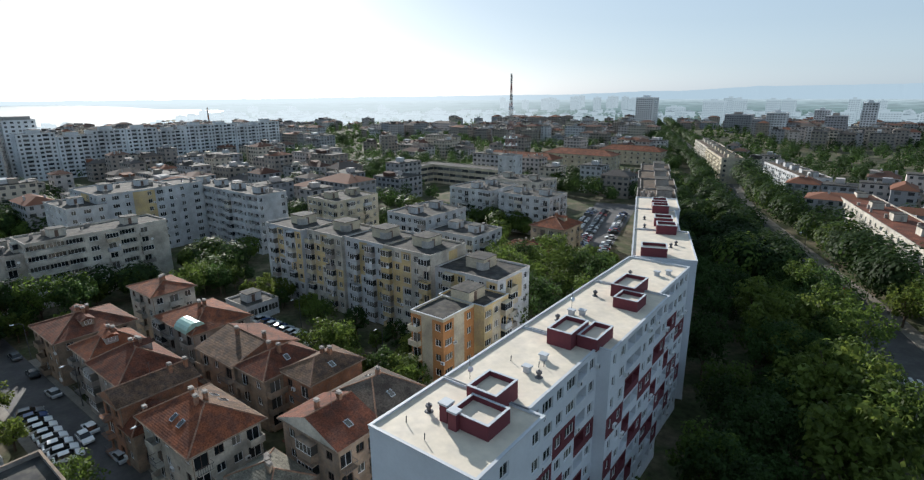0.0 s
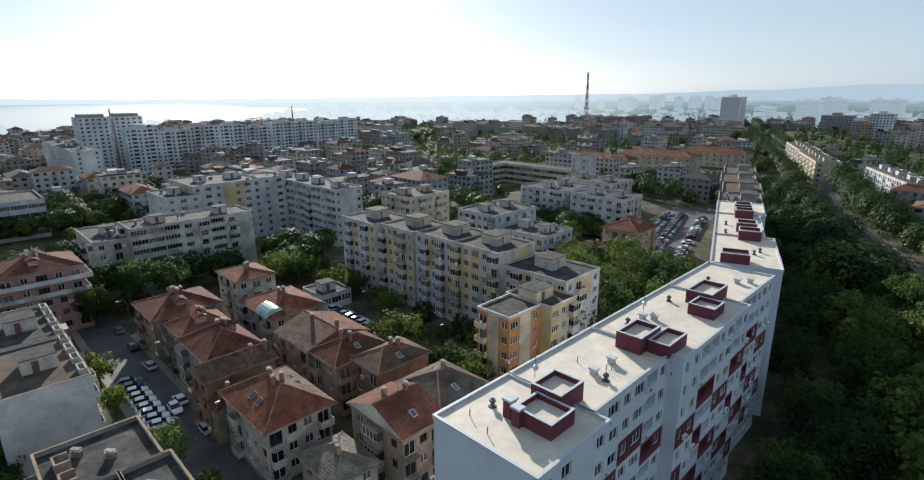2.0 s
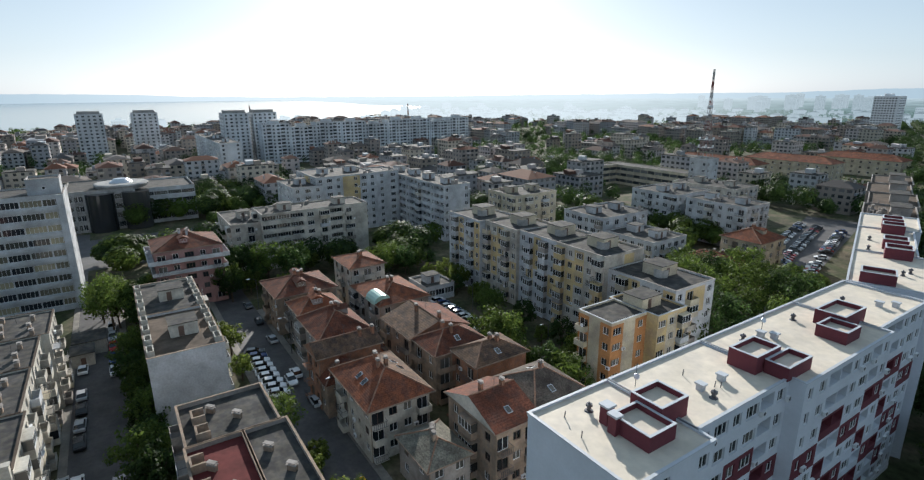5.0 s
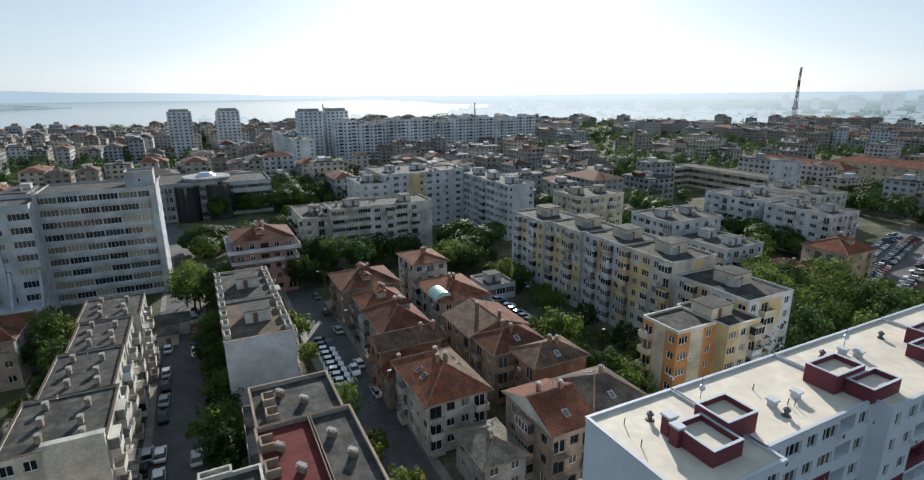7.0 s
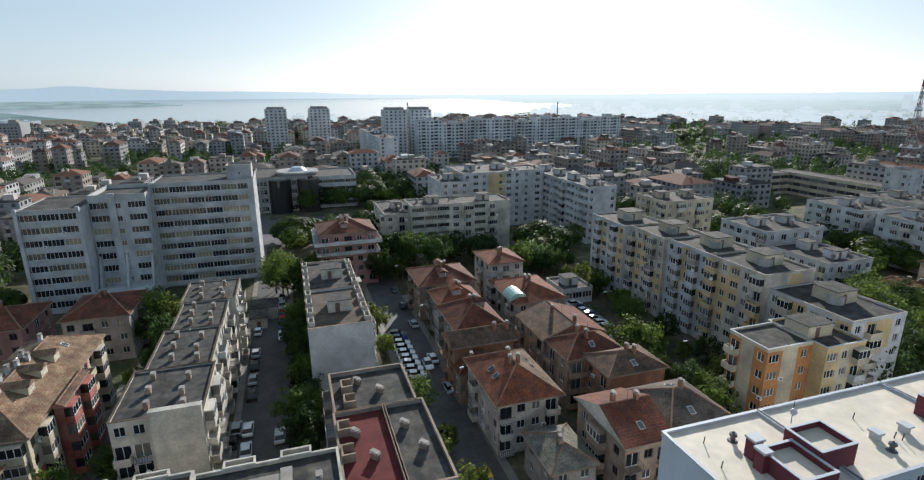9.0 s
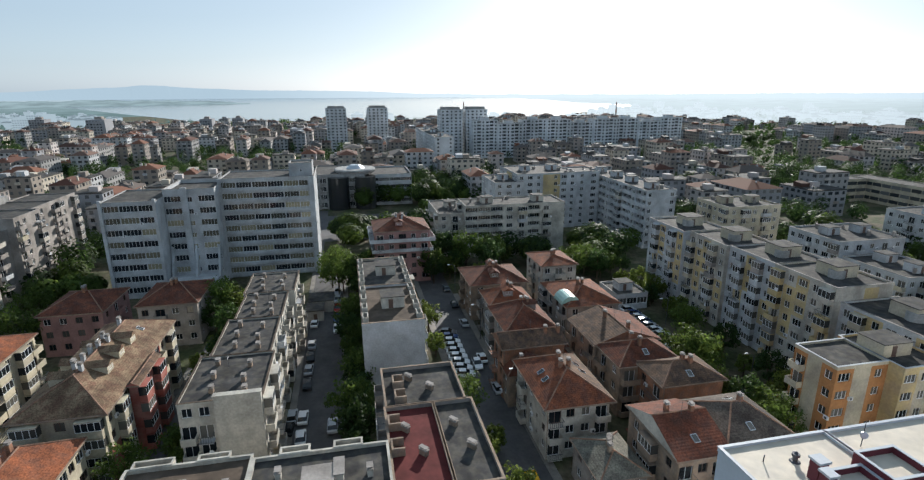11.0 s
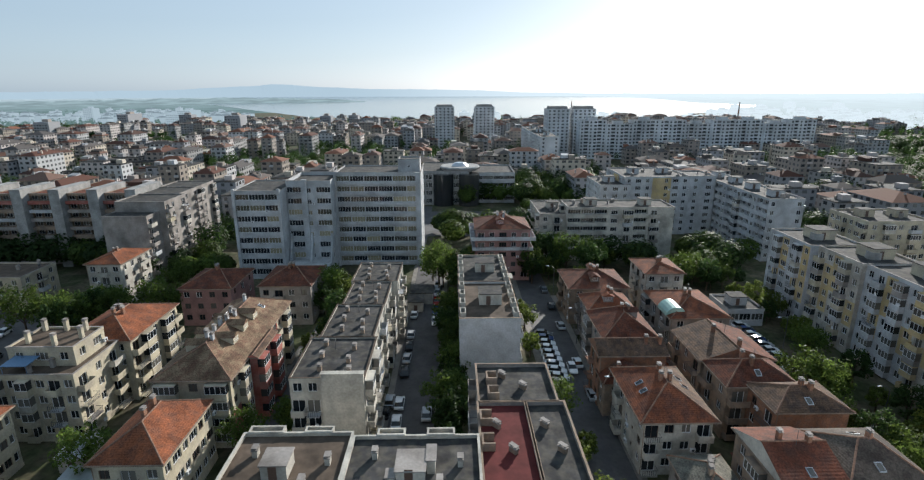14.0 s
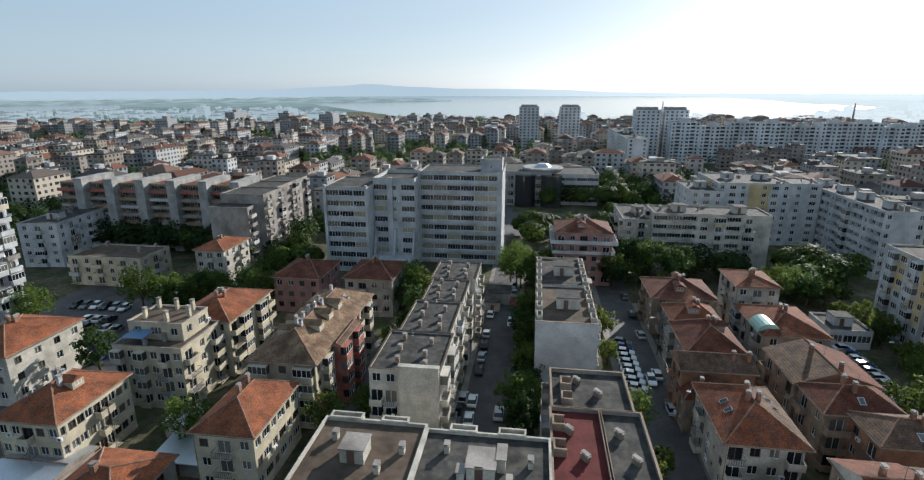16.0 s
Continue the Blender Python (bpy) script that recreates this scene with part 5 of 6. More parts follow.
# the red and white lattice mast on its white tower
mast = thing("radio_mast", "red and white lattice radio mast on a white tower", "radio mast", pose(-163.8, 258.7, 0))
section(mast, -5, -5, 10, 10, 6, 3.4, {"S": "w.w", "E": "w.w"}, PALE, seed=270, aircon=0, rim=1.0)
z0, top_z = 21.0, 66.0
for j in range(9):
    za, zb2 = z0 + (top_z - z0) * j / 9, z0 + (top_z - z0) * (j + 1) / 9
    wa, wb = 2.6 * (1 - j / 9) ** 2.2 + 0.28, 2.6 * (1 - (j + 1) / 9) ** 2.2 + 0.28
    s = Shape()
    ca = [(wa, wa), (-wa, wa), (-wa, -wa), (wa, -wa)]
    cb = [(wb, wb), (-wb, wb), (-wb, -wb), (wb, -wb)]
    for k in range(4):
        n = (k + 1) % 4
        s.tube((*ca[k], za), (*cb[k], zb2), 0.13, 0.11, 0, 4)
        s.tube((*ca[k], za), (*cb[n], zb2), 0.055, 0.055, 0, 4)
        s.tube((*ca[n], za), (*cb[k], zb2), 0.055, 0.055, 0, 4)
        s.tube((*ca[k], za), (*ca[n], za), 0.055, 0.055, 0, 4)
    part("lattice", s, MASTRED if j % 2 else CONCRETE, mast)
for z in (27, 31, 47):
    s = Shape()
    w = 3.6 if z < 40 else 1.1
    s.box(-w, w, -w, w, z, z + 0.25)
    for k in range(6):
        a = math.tau * k / 6
        s.tube((w * math.cos(a), w * math.sin(a), z + 0.9), (w * 1.12 * math.cos(a), w * 1.12 * math.sin(a), z + 0.9), 0.7, 0.6, 1, 10)
    part("platform", s, (STEEL, FRAME), mast)


# ---- the town beyond: houses and flats seen from afar ----
KEEP = [(-190, -28, 20, 120), (-240, -160, 20, 125), (-175, -75, 118, 262), (-140, -40, -120, 40), (-200, -140, -185, 30), (-262, -190, -32, 40), (-310, -262, -22, 34), (-560, -520, -25, 45),
        (-505, -385, 58, 126), (-470, -440, 100, 306), (-250, -160, 245, 278), (-245, -120, 325, 440), (-60, 40, -60, 160), (-245, -150, 36, 60)]


def near_boulevard(x, y, gap):
    for (ax, ay), (bx, by) in zip(BOULEVARD, BOULEVARD[1:]):
        if ay <= y <= by:
            return abs(x - (ax + (bx - ax) * (y - ay) / (by - ay))) < gap
    return False


def free(x, y, r):
    return not any(a - r < x < b + r and c - r < y < d + r for a, b, c, d in KEEP) and not near_boulevard(x, y, 30)


def in_lake(x, y):
    return x < -1000 and -420 - max(0, -x - 1100) * 0.85 < y < 440 + max(0, -x - 1000) * 0.62


def town_house(s, x, y, lx, ly, floors, pitched, rng, windows):
    h = floors * 2.9 + 0.5
    s.solid([(x, y, 0), (x + lx, y, 0), (x + lx, y + ly, 0), (x, y + ly, 0)], [(x, y, h), (x + lx, y, h), (x + lx, y + ly, h), (x, y + ly, h)], 0, False)
    if pitched:
        o, r = 0.5, rng.uniform(1.8, 3.0)
        low = [(x - o, y - o, h), (x + lx + o, y - o, h), (x + lx + o, y + ly + o, h), (x - o, y + ly + o, h)]
        if lx > ly:
            k = ly * 0.45
            high = [(x + k, y + ly / 2 - 0.05, h + r), (x + lx - k, y + ly / 2 - 0.05, h + r), (x + lx - k, y + ly / 2 + 0.05, h + r), (x + k, y + ly / 2 + 0.05, h + r)]
        else:
            k = lx * 0.45
            high = [(x + lx / 2 - 0.05, y + k, h + r), (x + lx / 2 + 0.05, y + k, h + r), (x + lx / 2 + 0.05, y + ly - k, h + r), (x + lx / 2 - 0.05, y + ly - k, h + r)]
        s.solid(low, high, 1)
        top = h + r * 0.6
    else:
        s.box(x - 0.2, x + lx + 0.2, y - 0.2, y + ly + 0.2, h, h + 0.35, 3)
        s.box(x + 0.6, x + lx - 0.6, y + 0.6, y + ly - 0.6, h + 0.35, h + 0.45, 3)
        a, b = x + lx * rng.uniform(0.2, 0.6), y + ly * rng.uniform(0.2, 0.6)
        s.box(a, a + 3.5, b, b + 3.5, h + 0.4, h + 2.6, 0)
        top = h + 0.4
    if rng.random() < 0.35:
        a, b, w = x + lx * rng.uniform(0.0, 0.4), y + ly * rng.uniform(0.0, 0.4), rng.uniform(3.5, 6)
        s.solid([(a, b, h), (a + w, b, h), (a + w, b + w, h), (a, b + w, h)], [(a, b, h + 2.8), (a + w, b, h + 2.2), (a + w, b + w, h + 2.2), (a, b + w, h + 2.8)], rng.choice((0, 1, 3)), False)
    for i in range(rng.randint(2, 5)):
        a, b = x + lx * rng.uniform(0.15, 0.85), y + ly * rng.uniform(0.15, 0.85)
        s.box(a, a + 0.8, b, b + 0.6, h, top + rng.uniform(0.8, 1.6), 0)
    if windows:
        for k in range(floors):
            z = 0.5 + k * 2.9 + 1.0
            n = max(2, int(ly / 3.1))
            for i in range(n):
                w = rng.choice((1.3, 1.5, 2.2))
                a = y + ly * (i + 0.5) / n - w / 2
                s.poly([(x + lx + 0.04, a, z), (x + lx + 0.04, a + w, z), (x + lx + 0.04, a + w, z + 1.4), (x + lx + 0.04, a, z + 1.4)], 2)
                if rng.random() < 0.25:
                    s.box(x + lx + 0.05, x + lx + 1.1, a - 0.3, a + w + 0.3, z - 1.1, z - 0.05, 0)
            n = max(2, int(lx / 3.1))
            for i in range(n):
                w = rng.choice((1.3, 1.5, 2.2))
                a = x + lx * (i + 0.5) / n - w / 2
                for yy in ((y - 0.04,) if y > 0 else (y + ly + 0.04,)):
                    s.poly([(a, yy, z), (a + w, yy, z), (a + w, yy, z + 1.4), (a, yy, z + 1.4)], 2)


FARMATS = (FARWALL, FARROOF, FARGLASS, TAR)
rng = random.Random(5)
single = 0
quarters = {}
for gx in range(-1700, 160, 22):
    for gy in range(-1500, 1500, 21):
        x, y = gx + rng.uniform(-6, 6), gy + rng.uniform(-6, 6)
        d = math.hypot(x, y)
        az = math.degrees(math.atan2(-x, y))
        if d < 120 or d > 1500 or not -12 < az < 150 or in_lake(x, y) or not free(x + 8, y + 7, 12):
            continue
        park = noise.noise((x * 0.006, y * 0.006, 3.7))
        if park > 0.14 or rng.random() < 0.22 or (d > 800 and rng.random() < (d - 800) / 1100):
            continue
        lx, ly = rng.choice((9, 11, 13, 16, 20, 24)), rng.choice((9, 11, 12, 14, 18))
        floors = rng.choice((3, 4, 4, 5, 5, 6)) if d < 900 else rng.choice((2, 3, 4, 5))
        pitched = rng.random() < (0.62 if az > 70 else 0.5)
        if d < 300:
            s = Shape()
            town_house(s, -lx / 2, -ly / 2 if y < 0 else 1.0, lx, ly, floors, pitched, rng, True)
            ob = thing("town_house", "pale flats with a red tiled roof among trees" if pitched else "pale flat-roofed flats with roof clutter", "town house", pose(x, y, 0), "town houses")
            part("body", s, FARMATS, ob)
        else:
            key = (int(az // 18), d > 1000)
            town_house(quarters.setdefault(key, Shape()), x, y, lx, ly, floors, pitched, rng, d < 1000)
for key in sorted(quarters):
    # beyond 1000 m houses wear a painted haze glow, not their own colours
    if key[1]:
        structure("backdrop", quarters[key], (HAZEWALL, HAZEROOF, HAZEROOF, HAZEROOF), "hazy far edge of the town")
    else:
        tagged(new("distant_houses", quarters[key].mesh("distant_houses", FARMATS)), "distant crowded houses with red and grey roofs", "houses", kind="stuff")

# tower blocks and slabs on the far plain
rng = random.Random(11)
FARBLOCKS = []
for az0, az1, n, d0, d1, h0, h1 in ((20, 34, 18, 1500, 2200, 26, 44), (0, 19, 26, 760, 1400, 22, 44), (-10, 6, 5, 700, 1000, 18, 30), (40, 70, 14, 900, 2000, 10, 22), (100, 128, 14, 700, 1500, 16, 28), (76, 98, 8, 600, 1000, 14, 22)):
    for i in range(n):
        az = radians(rng.uniform(az0, az1))
        d = rng.uniform(d0, d1)
        FARBLOCKS.append((-math.sin(az) * d, math.cos(az) * d, rng.choice((16, 18, 22, 34)), rng.uniform(14, 20), rng.uniform(h0, h1)))
FARBLOCKS.append((-284, 784, 26, 20, 48))
for x, y, lx, ly, h in FARBLOCKS:
    if in_lake(x, y) or not free(x, y, 15):
        continue
    ob = thing("tower_block" if h > 30 else "apartment_block", "far grey panel block in the town", "apartment block", pose(x, y, 0), "far blocks")
    s = Shape()
    s.box(0, lx, 0, ly, 0, h), s.box(lx * 0.3, lx * 0.6, ly * 0.3, ly * 0.7, h, h + 2.8)
    for k in range(int(h / 2.9)):
        z = k * 2.9 + 1.2
        for i in range(int(lx / 3)):
            s.poly([(i * 3 + 0.7, -0.05, z), (i * 3 + 2.4, -0.05, z), (i * 3 + 2.4, -0.05, z + 1.4), (i * 3 + 0.7, -0.05, z + 1.4)], 1)
        for i in range(int(ly / 3)):
            s.poly([(lx + 0.05, i * 3 + 0.7, z), (lx + 0.05, i * 3 + 2.4, z), (lx + 0.05, i * 3 + 2.4, z + 1.4), (lx + 0.05, i * 3 + 0.7, z + 1.4)], 1)
    # beyond 900 m haze is a painted glow; nearer, paler paint stands in
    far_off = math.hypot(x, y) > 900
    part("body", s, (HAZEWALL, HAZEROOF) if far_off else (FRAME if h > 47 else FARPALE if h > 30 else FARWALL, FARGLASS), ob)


# ---- trees ----
def crown_shape(rng, rx, rz, clumps, leaves, size):
    """Uneven crown: clumps of small leaf blades round a few limbs."""
    s = Shape()
    for i in range(clumps):
        while True:
            p = Vector((rng.uniform(-1, 1), rng.uniform(-1, 1), rng.uniform(-0.8, 1)))
            if 0.25 < p.length < 1:
                break
        c = Vector((p.x * rx, p.y * rx, p.z * rz))
        r = rng.uniform(0.2, 0.34) * rx
        for j in range(leaves):
            d = Vector((rng.gauss(0, 1), rng.gauss(0, 1), rng.gauss(0, 1))).normalized()
            q = c + d * r * rng.uniform(0.55, 1.05)
            n = (d + Vector((rng.uniform(-0.7, 0.7), rng.uniform(-0.7, 0.7), rng.uniform(-0.2, 0.9)))).normalized()
            a = n.orthogonal().normalized()
            a.rotate(Matrix.Rotation(rng.uniform(0, math.tau), 3, n))
            b = n.cross(a)
            k = size * rng.uniform(0.6, 1.3)
            s.poly((q - a * k, q - b * k * 0.6, q + a * k, q + b * k * 0.6))
    return s


def tree_model(rng, height, rx, leaf, clumps=46, leaves=38, size=0.3):
    key = thing("tree", "leafy green street tree with a rounded uneven crown", "tree", pose(0, 0, 0), "trees")
    trunk = Shape()
    fork = height * 0.35
    trunk.tube((0, 0, -0.1), (0.1, 0.05, fork), 0.26, 0.17, 0, 8)
    for i in range(5):
        a = math.tau * i / 5 + rng.uniform(-0.4, 0.4)
        tip = (math.cos(a) * rx * 0.6, math.sin(a) * rx * 0.6, height * rng.uniform(0.6, 0.85))
        trunk.tube((0.1, 0.05, fork * rng.uniform(0.7, 1)), tip, 0.12, 0.04, 0, 5)
    part("trunk", trunk, BARK, key)
    part("crown", crown_shape(rng, rx, height * 0.34, clumps, leaves, size), leaf, key, m=pose(0, 0, height * 0.64))
    return key


rng = random.Random(21)
MODELS = [tree_model(rng, 11, 4.2, LEAVES[0]), tree_model(rng, 9, 3.6, LEAVES[1]), tree_model(rng, 12.5, 5.0, LEAVES[0], 58), tree_model(rng, 7, 2.8, LEAVES[1], 34), tree_model(rng, 10, 3.4, LEAVES[2]), tree_model(rng, 13, 4.6, LEAVES[2], 54)]
used = set()


def lush(s, rng, x, y, h, r, n, k):
    """One crown of leaf blades inside a joined wood."""
    for j in range(n):
        q = Vector((rng.gauss(0, 1), rng.gauss(0, 1), rng.gauss(0, 1))).normalized()
        lump = 1 + 0.3 * noise.noise((q.x * 2 + x, q.y * 2 + y, q.z * 2))
        c = Vector((x, y, h * 0.6)) + Vector((q.x * r, q.y * r, q.z * h * 0.38)) * rng.uniform(0.7, 1.02) * lump
        nn = (q + Vector((rng.uniform(-0.4, 0.4), rng.uniform(-0.4, 0.4), 0.5))).normalized()
        a = nn.orthogonal().normalized()
        b = nn.cross(a)
        e = k * rng.uniform(0.7, 1.3)
        s.poly((c - a * e, c - b * e * 0.7, c + a * e, c + b * e * 0.7))


WOODS = [Shape(), Shape(), Shape()]


def plant(x, y, kind=None, size=1.0):
    k = rng.randrange(6) if kind is None else kind
    if near_boulevard(x, y, 7.5):
        return
    if math.hypot(x, y) > 168:
        tall = (11, 9, 12.5, 7, 10, 13)[k] * size * rng.uniform(0.85, 1.12)
        far = math.hypot(x, y)
        lush(WOODS[k % 3 if far < 330 else 2], rng, x, y, tall, tall * 0.42, 620 if far < 330 else 420, 0.55)
        return
    m = pose(x, y, 0, 0, 0, rng.uniform(0, 360)) @ Matrix.Diagonal((1, 1, 1, 1))
    f = size * rng.uniform(0.85, 1.12)
    if k not in used:
        used.add(k)
        MODELS[k].matrix_basis = m
        MODELS[k].scale = (f, f, f)
    else:
        ob = copy_thing(MODELS[k], m)
        ob.scale = (f, f, f)


STREET = [(-124, 15), (-117, 15.4), (-104, 15), (-67, 17), (-79, 16), (-58, 19), (-70, 19), (-137, -32), (-105, -33), (-72, -35.2), (-67, -57), (-130, 79), (-99, 73), (-89, 73), (-74, 65), (-70, 72)]
for x, y in STREET:
    plant(x, y, rng.choice((0, 1, 3)), 0.8)
YARD = [(-212, -8), (-204, -2), (-190, -2), (-160, -6), (-146, -6), (-150, 0), (-153, -8), (-163, 80), (-151, 75), (-157, 76), (-168, 84), (-150, 66), (-141, -80), (-165, -84), (-174, -84), (-192, -84), (-120, -90), (-116, -103), (-112, -92),
        (-102, -121), (-105, -126), (-85, -89), (-123, -87), (-162, 28), (-158, 34), (-152, 40), (-165, 50), (-160, 60), (-205, 24), (-150, 22), (-156, 30)]
for x, y in YARD:
    plant(x, y)
PARK = [(-61, 108), (-69, 142), (-76, 146), (-78, 124), (-64, 143), (-60, 121), (-81, 137), (-66, 130), (-70, 120), (-85, 110), (-56, 105), (-48, 110), (-52, 120), (-62, 98), (-88, 134), (-72, 104), (-46, 125), (-54, 132), (-60, 134)]
for x, y in PARK:
    plant(x, y, rng.choice((0, 2, 5, 2)))
BOUL = [(-46, 312), (-45, 345), (-21, 270), (-15, 285), (-6, 228), (-1, 245), (6, 176), (1, 186), (9, 172), (-60, 350), (-12, 250), (-2, 208), (2, 198), (12, 160), (-30, 284), (4, 222), (-19, 169), (-14, 165), (-12, 148), (-5, 134), (0, 121), (-3, 128),
        (3, 107), (6, 102), (8, 88), (7, 92), (-36, 211), (-52, 251), (-70, 293), (-88, 330), (-10, 156), (-26, 184), (-44, 230), (-60, 270)]
for x, y in ((-16.5, 136), (-7.5, 125), (-3, 98.5), (1.5, 100), (3.5, 84), (6, 71), (-27, 167), (-14, 130), (-10, 118), (-6, 110), (5, 77), (1, 91)):
    plant(x, y, 1, 1.72)
for x, y in BOUL:
    plant(x, y, rng.choice((0, 1, 2, 2, 5)), 1.3 if not near_boulevard(x + 12, y, 12) else 1.1)
for i in range(46):
    f = i / 46
    plant(-14 + 14 * rng.random(), 30 + 130 * f, rng.choice((2, 4, 5)), 1.0)
for i in range(26):
    plant(-24 - 34 * (i / 26) + rng.uniform(-4, 8) - 0, 175 + 110 * (i / 26) + rng.uniform(-4, 4), rng.choice((4, 5, 2)))
for i in range(9):
    plant(-84 - 78 * i / 9 + rng.uniform(-3, 3), 76 + rng.uniform(-3, 3), rng.choice((3, 4, 4)), 0.75)
# darkest leaf tone on these trees stands in for the shade beside the row
for i in range(16):
    plant(-66 - 64 * i / 16, -2.0 + rng.uniform(-0.8, 0.4), 4, 0.68)
for i in range(14):
    plant(-170 + 4 * rng.random(), -170 + 80 * i / 14, rng.choice((4, 5, 2)), 0.9)
for i in range(34):
    plant(-285 + rng.uniform(-24, 26), 26 + 44 * i / 34 + rng.uniform(-5, 5), rng.choice((0, 1, 2)), 1.1)
for i in range(40):
    plant(-262 + rng.uniform(-26, 26), 180 + 130 * i / 40, rng.choice((0, 2, 5)), 1.15)
for i in range(12):
    plant(-108 - 60 * i / 12, 178 + rng.uniform(-8, 10), rng.choice((0, 1, 2)), 0.9)
for i in range(30):
    plant(-110 - 110 * i / 30 + rng.uniform(-6, 6), 390 + 290 * i / 30, rng.choice((0, 1, 2)), 1.2)

# belts of plane trees along the boulevard, and the grove behind the white block
for (ax, ay), (bx, by) in zip(BOULEVARD[1:8], BOULEVARD[2:9]):
    run = math.hypot(bx - ax, by - ay)
    nx, ny = (by - ay) / run, -(bx - ax) / run
    for i in range(int(run / 6.5)):
        f = (i + 0.5) * 6.5 / run
        for off in (11.0, -11.5):
            if rng.random() < 0.85 and ay > 80:
                plant(ax + (bx - ax) * f + nx * (off + rng.uniform(-1.5, 2)), ay + (by - ay) * f + ny * off, rng.choice((0, 2, 2, 5)), 1.35 if off > 0 else 1.1)
for (ax, ay), (bx, by) in zip(BOULEVARD[8:], BOULEVARD[9:]):
    run = math.hypot(bx - ax, by - ay)
    nx, ny = (by - ay) / run, -(bx - ax) / run
    for i in range(int(run / 9)):
        f = (i + 0.5) * 9 / run
        for off in (9.5, -9.5):
            plant(ax + (bx - ax) * f + nx * (off + rng.uniform(-1, 2)), ay + (by - ay) * f + ny * off, rng.choice((0, 2, 5)), 1.15)
for i in range(60):
    y = 98 + 225 * i / 60
    x0 = -16 - (y - 91) * 0.36
    x1 = -14 + (160 - y) * 0.42
    if x1 > x0:
        plant(rng.uniform(x0, x1), y + rng.uniform(-2, 2), rng.choice((2, 4, 5, 5)), 0.95)

# planted gaps between the blocks
GAPS = ((-160, -142, -10, 4, 9), (-215, -190, -12, 30, 14), (-172, -140, 22, 36, 9), (-158, -138, 60, 82, 10), (-176, -150, 74, 100, 9), (-126, -96, 73, 80, 2), (-88, -64, 60, 80, 6), (-92, -52, 100, 146, 16), (-128, -114, -105, -84, 9),
        (-168, -150, -104, -72, 12), (-130, -112, -86, -72, 6), (-150, -120, -36, -29, 5), (-112, -70, -30.5, -28.5, 5), (-100, -60, 140, 160, 8), (-150, -104, 156, 182, 14), (-170, -134, 144, 182, 12), (-240, -180, 124, 180, 20), (-270, -232, 32, 66, 14),
        (-330, -262, 36, 100, 26), (-300, -240, 190, 320, 26), (-190, -160, -150, -110, 8), (-70, -58, 58, 68, 4), (-128, -70, -3.2, -1.2, 8), (-230, -190, 280, 330, 10), (-160, -110, 262, 330, 14), (-100, -70, 262, 330, 8))
for x0, x1, y0, y1, n in GAPS:
    for i in range(n):
        plant(rng.uniform(x0, x1), rng.uniform(y0, y1), rng.choice((0, 1, 2, 3, 4)), rng.uniform(0.7, 1.05))

# woods and gardens too far to count
rng = random.Random(31)
groves = {}
for i in range(9000):
    az = radians(rng.uniform(-12, 150))
    d = 230 + 1400 * rng.random() ** 1.3
    x, y = -math.sin(az) * d, math.cos(az) * d
    if in_lake(x, y) or not free(x, y, 3):
        continue
    if noise.noise((x * 0.006, y * 0.006, 3.7)) < 0.1 and rng.random() < 0.5:
        continue
    s = groves.setdefault((int(math.degrees(az) // 30), d > 1000), Shape())
    h, r = rng.uniform(7, 13), rng.uniform(2.6, 4.6)
    lush(s, rng, x, y, h, r, 260 if d < 450 else 110 if d < 700 else 24, r * (0.13 if d < 450 else 0.19 if d < 700 else 0.4))
# clumps of tall trees between the blocks beyond the office
for x, y, n, wide in ((-264, 14, 6, 9), (-276, 40, 6, 8), (-283, 64, 6, 8), (-382, 78, 5, 12), (-440, 0, 8, 22), (-450, 30, 8, 22), (-206, -2, 4, 5), (-250, 176, 5, 8), (-250, 204, 5, 9), (-160, 44, 4, 5), (-160, 56, 4, 4), (-510, 430, 14, 26), (-478, 404, 8, 14)):
    for i in range(n):
        plant(x + rng.uniform(-wide, wide) * 0.7, y + rng.uniform(-wide, wide), size=0.95)
for k, wood in enumerate(WOODS):
    tagged(new("distant_trees", wood.mesh("distant_trees", (LEAVES[(0, 0, 2)[k]],))), "green tree crowns between the farther blocks", "trees", kind="stuff")
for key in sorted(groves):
    # far crowns carry the same haze painted on as glow
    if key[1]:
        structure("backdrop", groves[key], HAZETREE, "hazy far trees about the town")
        continue
    tagged(new("distant_trees", groves[key].mesh("distant_trees", (LEAVES[2],))), "distant green tree crowns among the houses", "trees", kind="stuff")


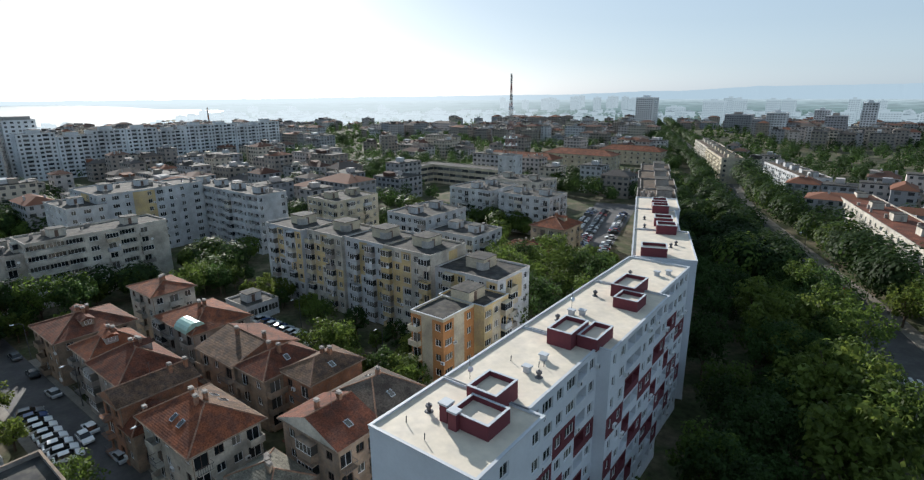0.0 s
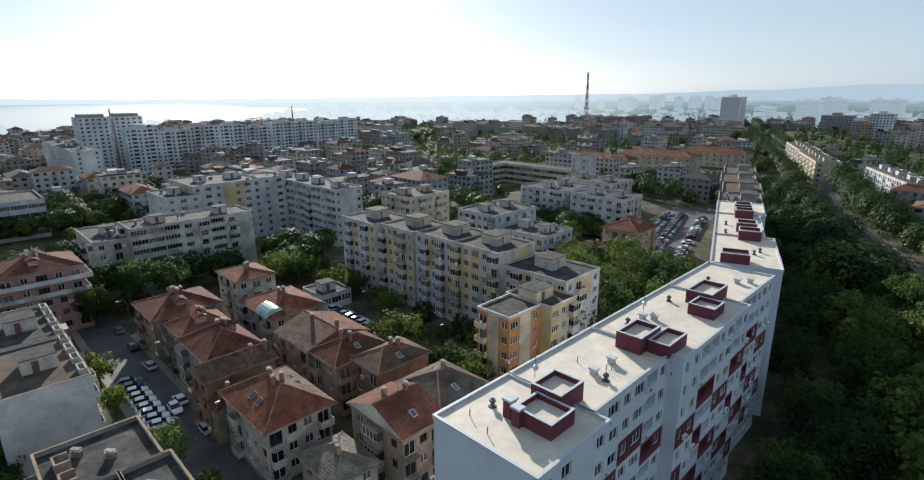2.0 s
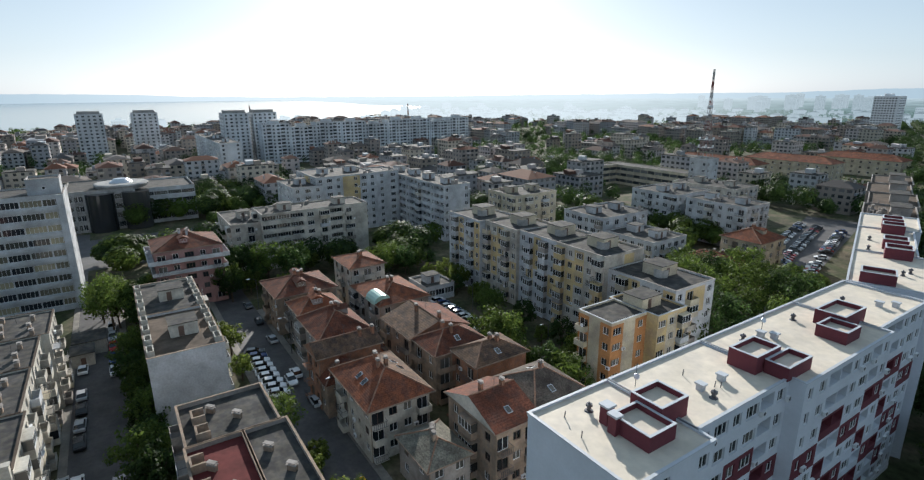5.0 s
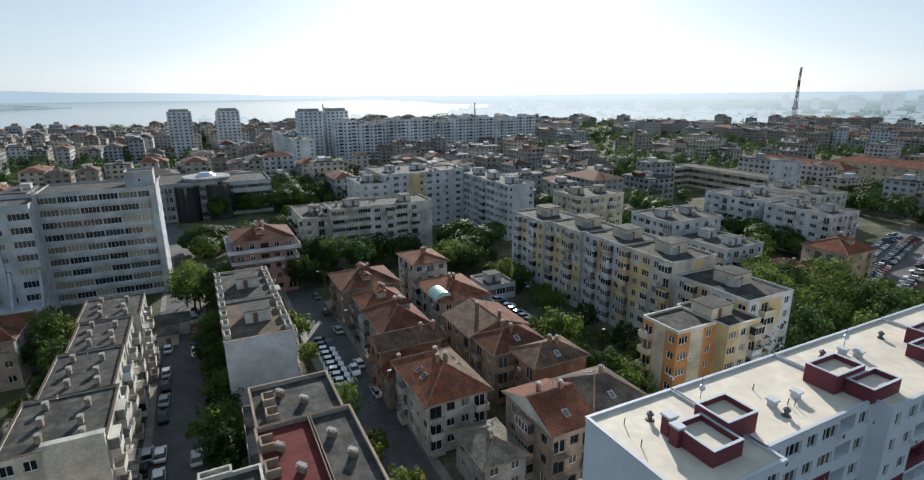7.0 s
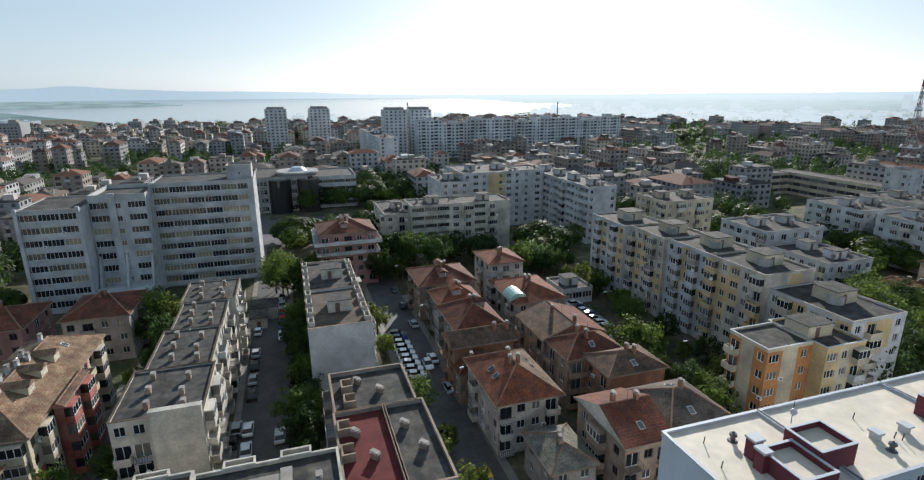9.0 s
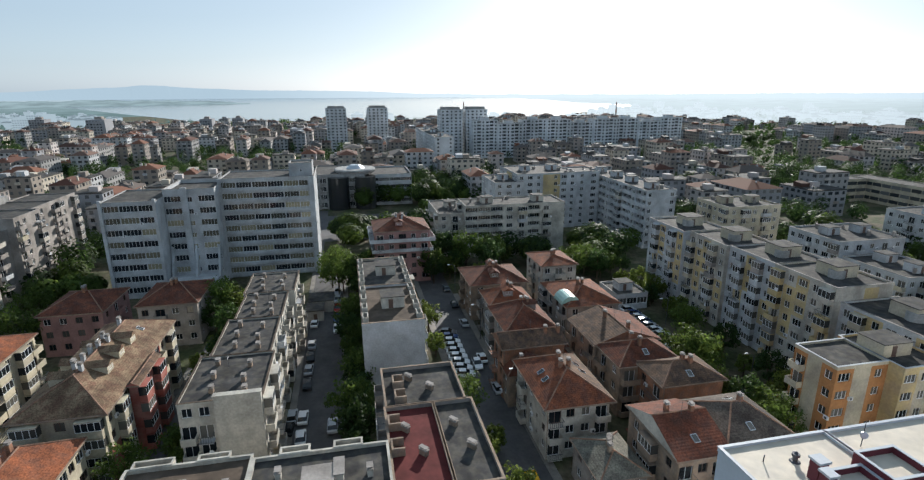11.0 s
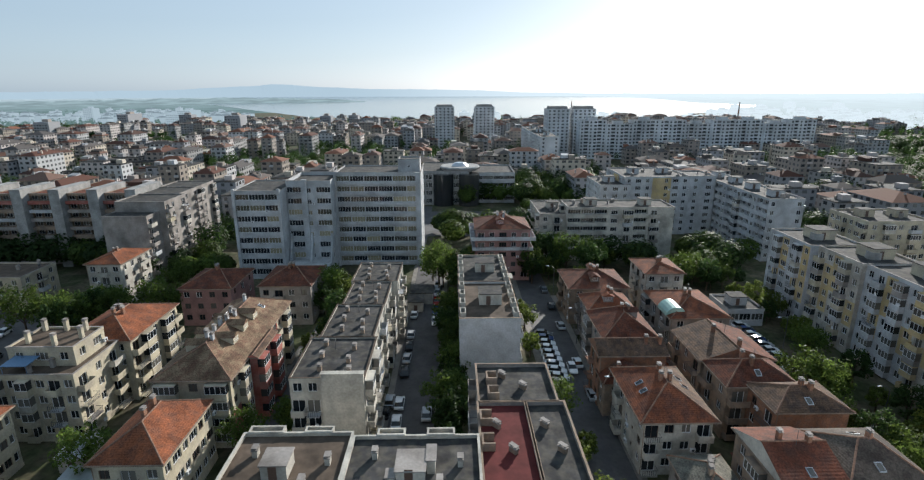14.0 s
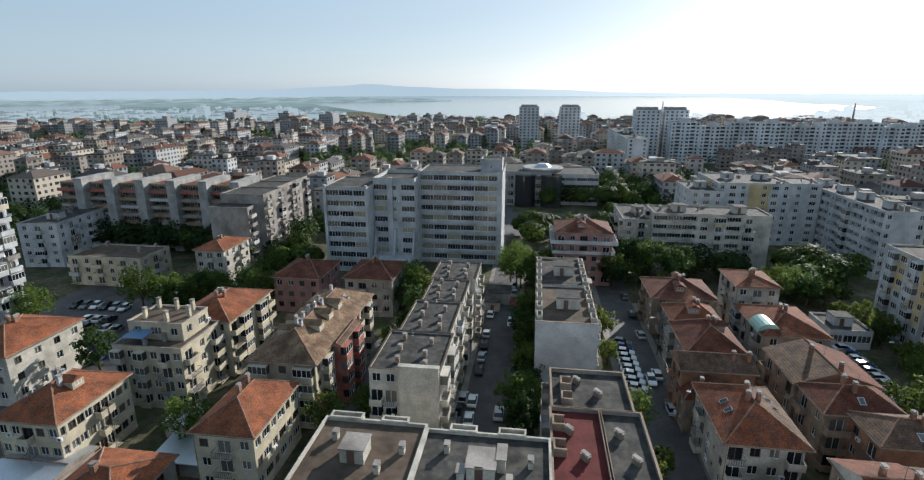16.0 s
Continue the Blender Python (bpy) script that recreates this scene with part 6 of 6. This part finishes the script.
# ---- cars ----
def car_model(paint, long=4.3, name="car"):
    top = thing("car", name, "car", pose(0, 0, 0), "parked cars")
    w, h = 0.88, 1.45
    s = Shape()
    l = long / 2

    def ring(x, hw, z0, z1):
        return [(x, -hw, z0), (x, hw, z0), (x, hw, z1), (x, -hw, z1)]

    rings = [ring(-l, w * 0.86, 0.35, 0.75), ring(-l + 0.15, w, 0.25, 0.85), ring(-l + 0.9, w, 0.25, 0.92), ring(l - 1.1, w, 0.25, 0.9), ring(l - 0.2, w * 0.96, 0.25, 0.72), ring(l, w * 0.84, 0.35, 0.6)]
    for a, b in zip(rings, rings[1:]):
        for i in range(4):
            j = (i + 1) % 4
            s.poly((a[i], a[j], b[j], b[i]))
    s.poly(rings[0]), s.poly(list(reversed(rings[-1])))
    cab0 = [(-l + 0.35, -w * 0.95, 0.88), (l - 1.15, -w * 0.95, 0.88), (l - 1.15, w * 0.95, 0.88), (-l + 0.35, w * 0.95, 0.88)]
    cab1 = [(-l + 0.8, -w * 0.74, h), (l - 1.95, -w * 0.74, h), (l - 1.95, w * 0.74, h), (-l + 0.8, w * 0.74, h)]
    roof = [(x, y, h + 0.04) for x, y, z in cab1]
    s.solid(cab1, roof)
    part("body", s, paint, top)
    g = Shape()
    g.solid(cab0, cab1)
    part("cabin_glass", g, CARGLASS, top)
    tyre = Shape()
    tyre.tube((0, -0.1, 0), (0, 0.1, 0), 0.31, 0.31, 0, 12)
    tyre = tyre.mesh("wheel", (TYRE,))
    for x in (-l + 0.8, l - 0.85):
        for y in (-w, w):
            part("wheel", tyre, None, top, m=pose(x, y * 0.93, 0.33))
    light = Shape()
    light.box(-0.06, 0.01, -0.18, 0.18, 0, 0.13)
    light = light.mesh("headlight", (LAMPGLASS,))
    for y in (-0.6, 0.6):
        part("headlight", light, None, top, m=pose(l, y, 0.55))
    return top


COLORS = ("white", "silver", "black", "dark blue", "red", "grey", "yellow")
CARS = [car_model(p, 4.2 + 0.1 * (i % 3), "parked %s car on the asphalt" % c) for i, (p, c) in enumerate(zip(PAINTS, COLORS))]
placed = set()
rng = random.Random(41)


def park_car(x, y, turn, k=None):
    k = rng.choice((0, 0, 1, 1, 2, 2, 3, 4, 5, 5)) if k is None else k
    m = pose(x, y, 0.03, 0, 0, turn + rng.uniform(-3, 3))
    if k not in placed:
        placed.add(k)
        CARS[k].matrix_basis = m
    else:
        copy_thing(CARS[k], m)


for i in range(9):
    park_car(-94.5 - 2.5 * i, 19.6, 80, 0 if i < 7 else None)
for i in range(10):
    if i not in (1, 3, 4, 6, 8):
        park_car(-88 - 6.2 * i, 24.6, 180)
for i in range(12):
    park_car(-80 - 5.8 * i, -11.9, 180) if i not in (2, 7) else None
for y in (-6.2, -3.9):
    park_car(-82.3, y - 0.5, 182, 1)
park_car(-83, -14.2, 175, 2), park_car(-86.5, -13.8, 178, 1), park_car(-62, 22.8, 180, 6), park_car(-98, 23.0, 0, 0)
for i in range(5):
    park_car(-122 - 6.5 * i, -6.4, 0)
for i in range(12):
    park_car(-92 - 2.6 * i, 69.0, 92)
for j, (off, turn) in enumerate(((0, 25), (6.5, 25), (15.5, 205))):
    for i in range(24):
        if rng.random() < 0.88:
            f = i * 2.75
            park_car(-88 + off - f * 0.27, 178 + f, turn)
for j, x in enumerate((-91, -97, -104.5, -110)):
    for i in range(9):
        if rng.random() < 0.75 and not (x < -108 and i < 4):
            park_car(x, -95 - 2.8 * i - 0.7 * j, 5 + 180 * (j % 2))
for i in range(6):
    park_car(-117.5 + rng.uniform(-0.4, 0.4), -110 - 2.9 * i, 8)
for i in range(9):
    x = rng.choice((-3.5, 3.5))
    f = rng.uniform(0.15, 0.95)
    p, q = BOULEVARD[3 + i % 5], BOULEVARD[4 + i % 5]
    park_car(p[0] + (q[0] - p[0]) * f + x, p[1] + (q[1] - p[1]) * f, 105)


# ---- factory stacks by the lake ----
for x, y, h in ((-965, 208, 36), (-878, 461, 36)):
    top = thing("factory_chimney", "tall slim striped factory chimney by the lake", "chimney", pose(x, y, 0))
    for k in range(6):
        s = Shape()
        s.tube((0, 0, h * k / 6), (0, 0, h * (k + 1) / 6), 1.7 - 0.15 * k, 1.55 - 0.15 * k, 0, 12)
        part("shaft", s, CONCRETE if k % 2 == 0 else BRICK, top)


# ---- street lamps ----
def lamp():
    top = thing("street_lamp", "tall grey steel street lamp with a curved arm", "street lamp", pose(0, 0, 0), "street lamps")
    s = Shape()
    s.tube((0, 0, 0), (0, 0, 8.5), 0.1, 0.06, 0, 8)
    part("pole", s, STEEL, top)
    a = Shape()
    a.tube((0, 0, 8.4), (0.8, 0, 9.0), 0.05, 0.045), a.tube((0.8, 0, 9.0), (1.7, 0, 9.05), 0.045, 0.04)
    part("arm", a, STEEL, top)
    h = Shape()
    h.solid([(1.5, -0.16, 8.95), (2.3, -0.12, 8.98), (2.3, 0.12, 8.98), (1.5, 0.16, 8.95)], [(1.55, -0.1, 9.12), (2.2, -0.07, 9.1), (2.2, 0.07, 9.1), (1.55, 0.1, 9.12)])
    part("head", h, METAL, top)
    return top


first = lamp()
SPOTS = [(6.5, 128, 200), (-2.5, 172, 200), (-14, 212, 200), (-24, 262, 200), (-46, 318, 200), (-80, 26.6, 270), (-110, 26.6, 270), (-140, 26.6, 270), (-104, 71, 270), (-76, 71.2, 270)]
first.matrix_basis = pose(SPOTS[0][0], SPOTS[0][1], 0, 0, 0, SPOTS[0][2])
for x, y, turn in SPOTS[1:]:
    copy_thing(first, pose(x, y, 0, 0, 0, turn))
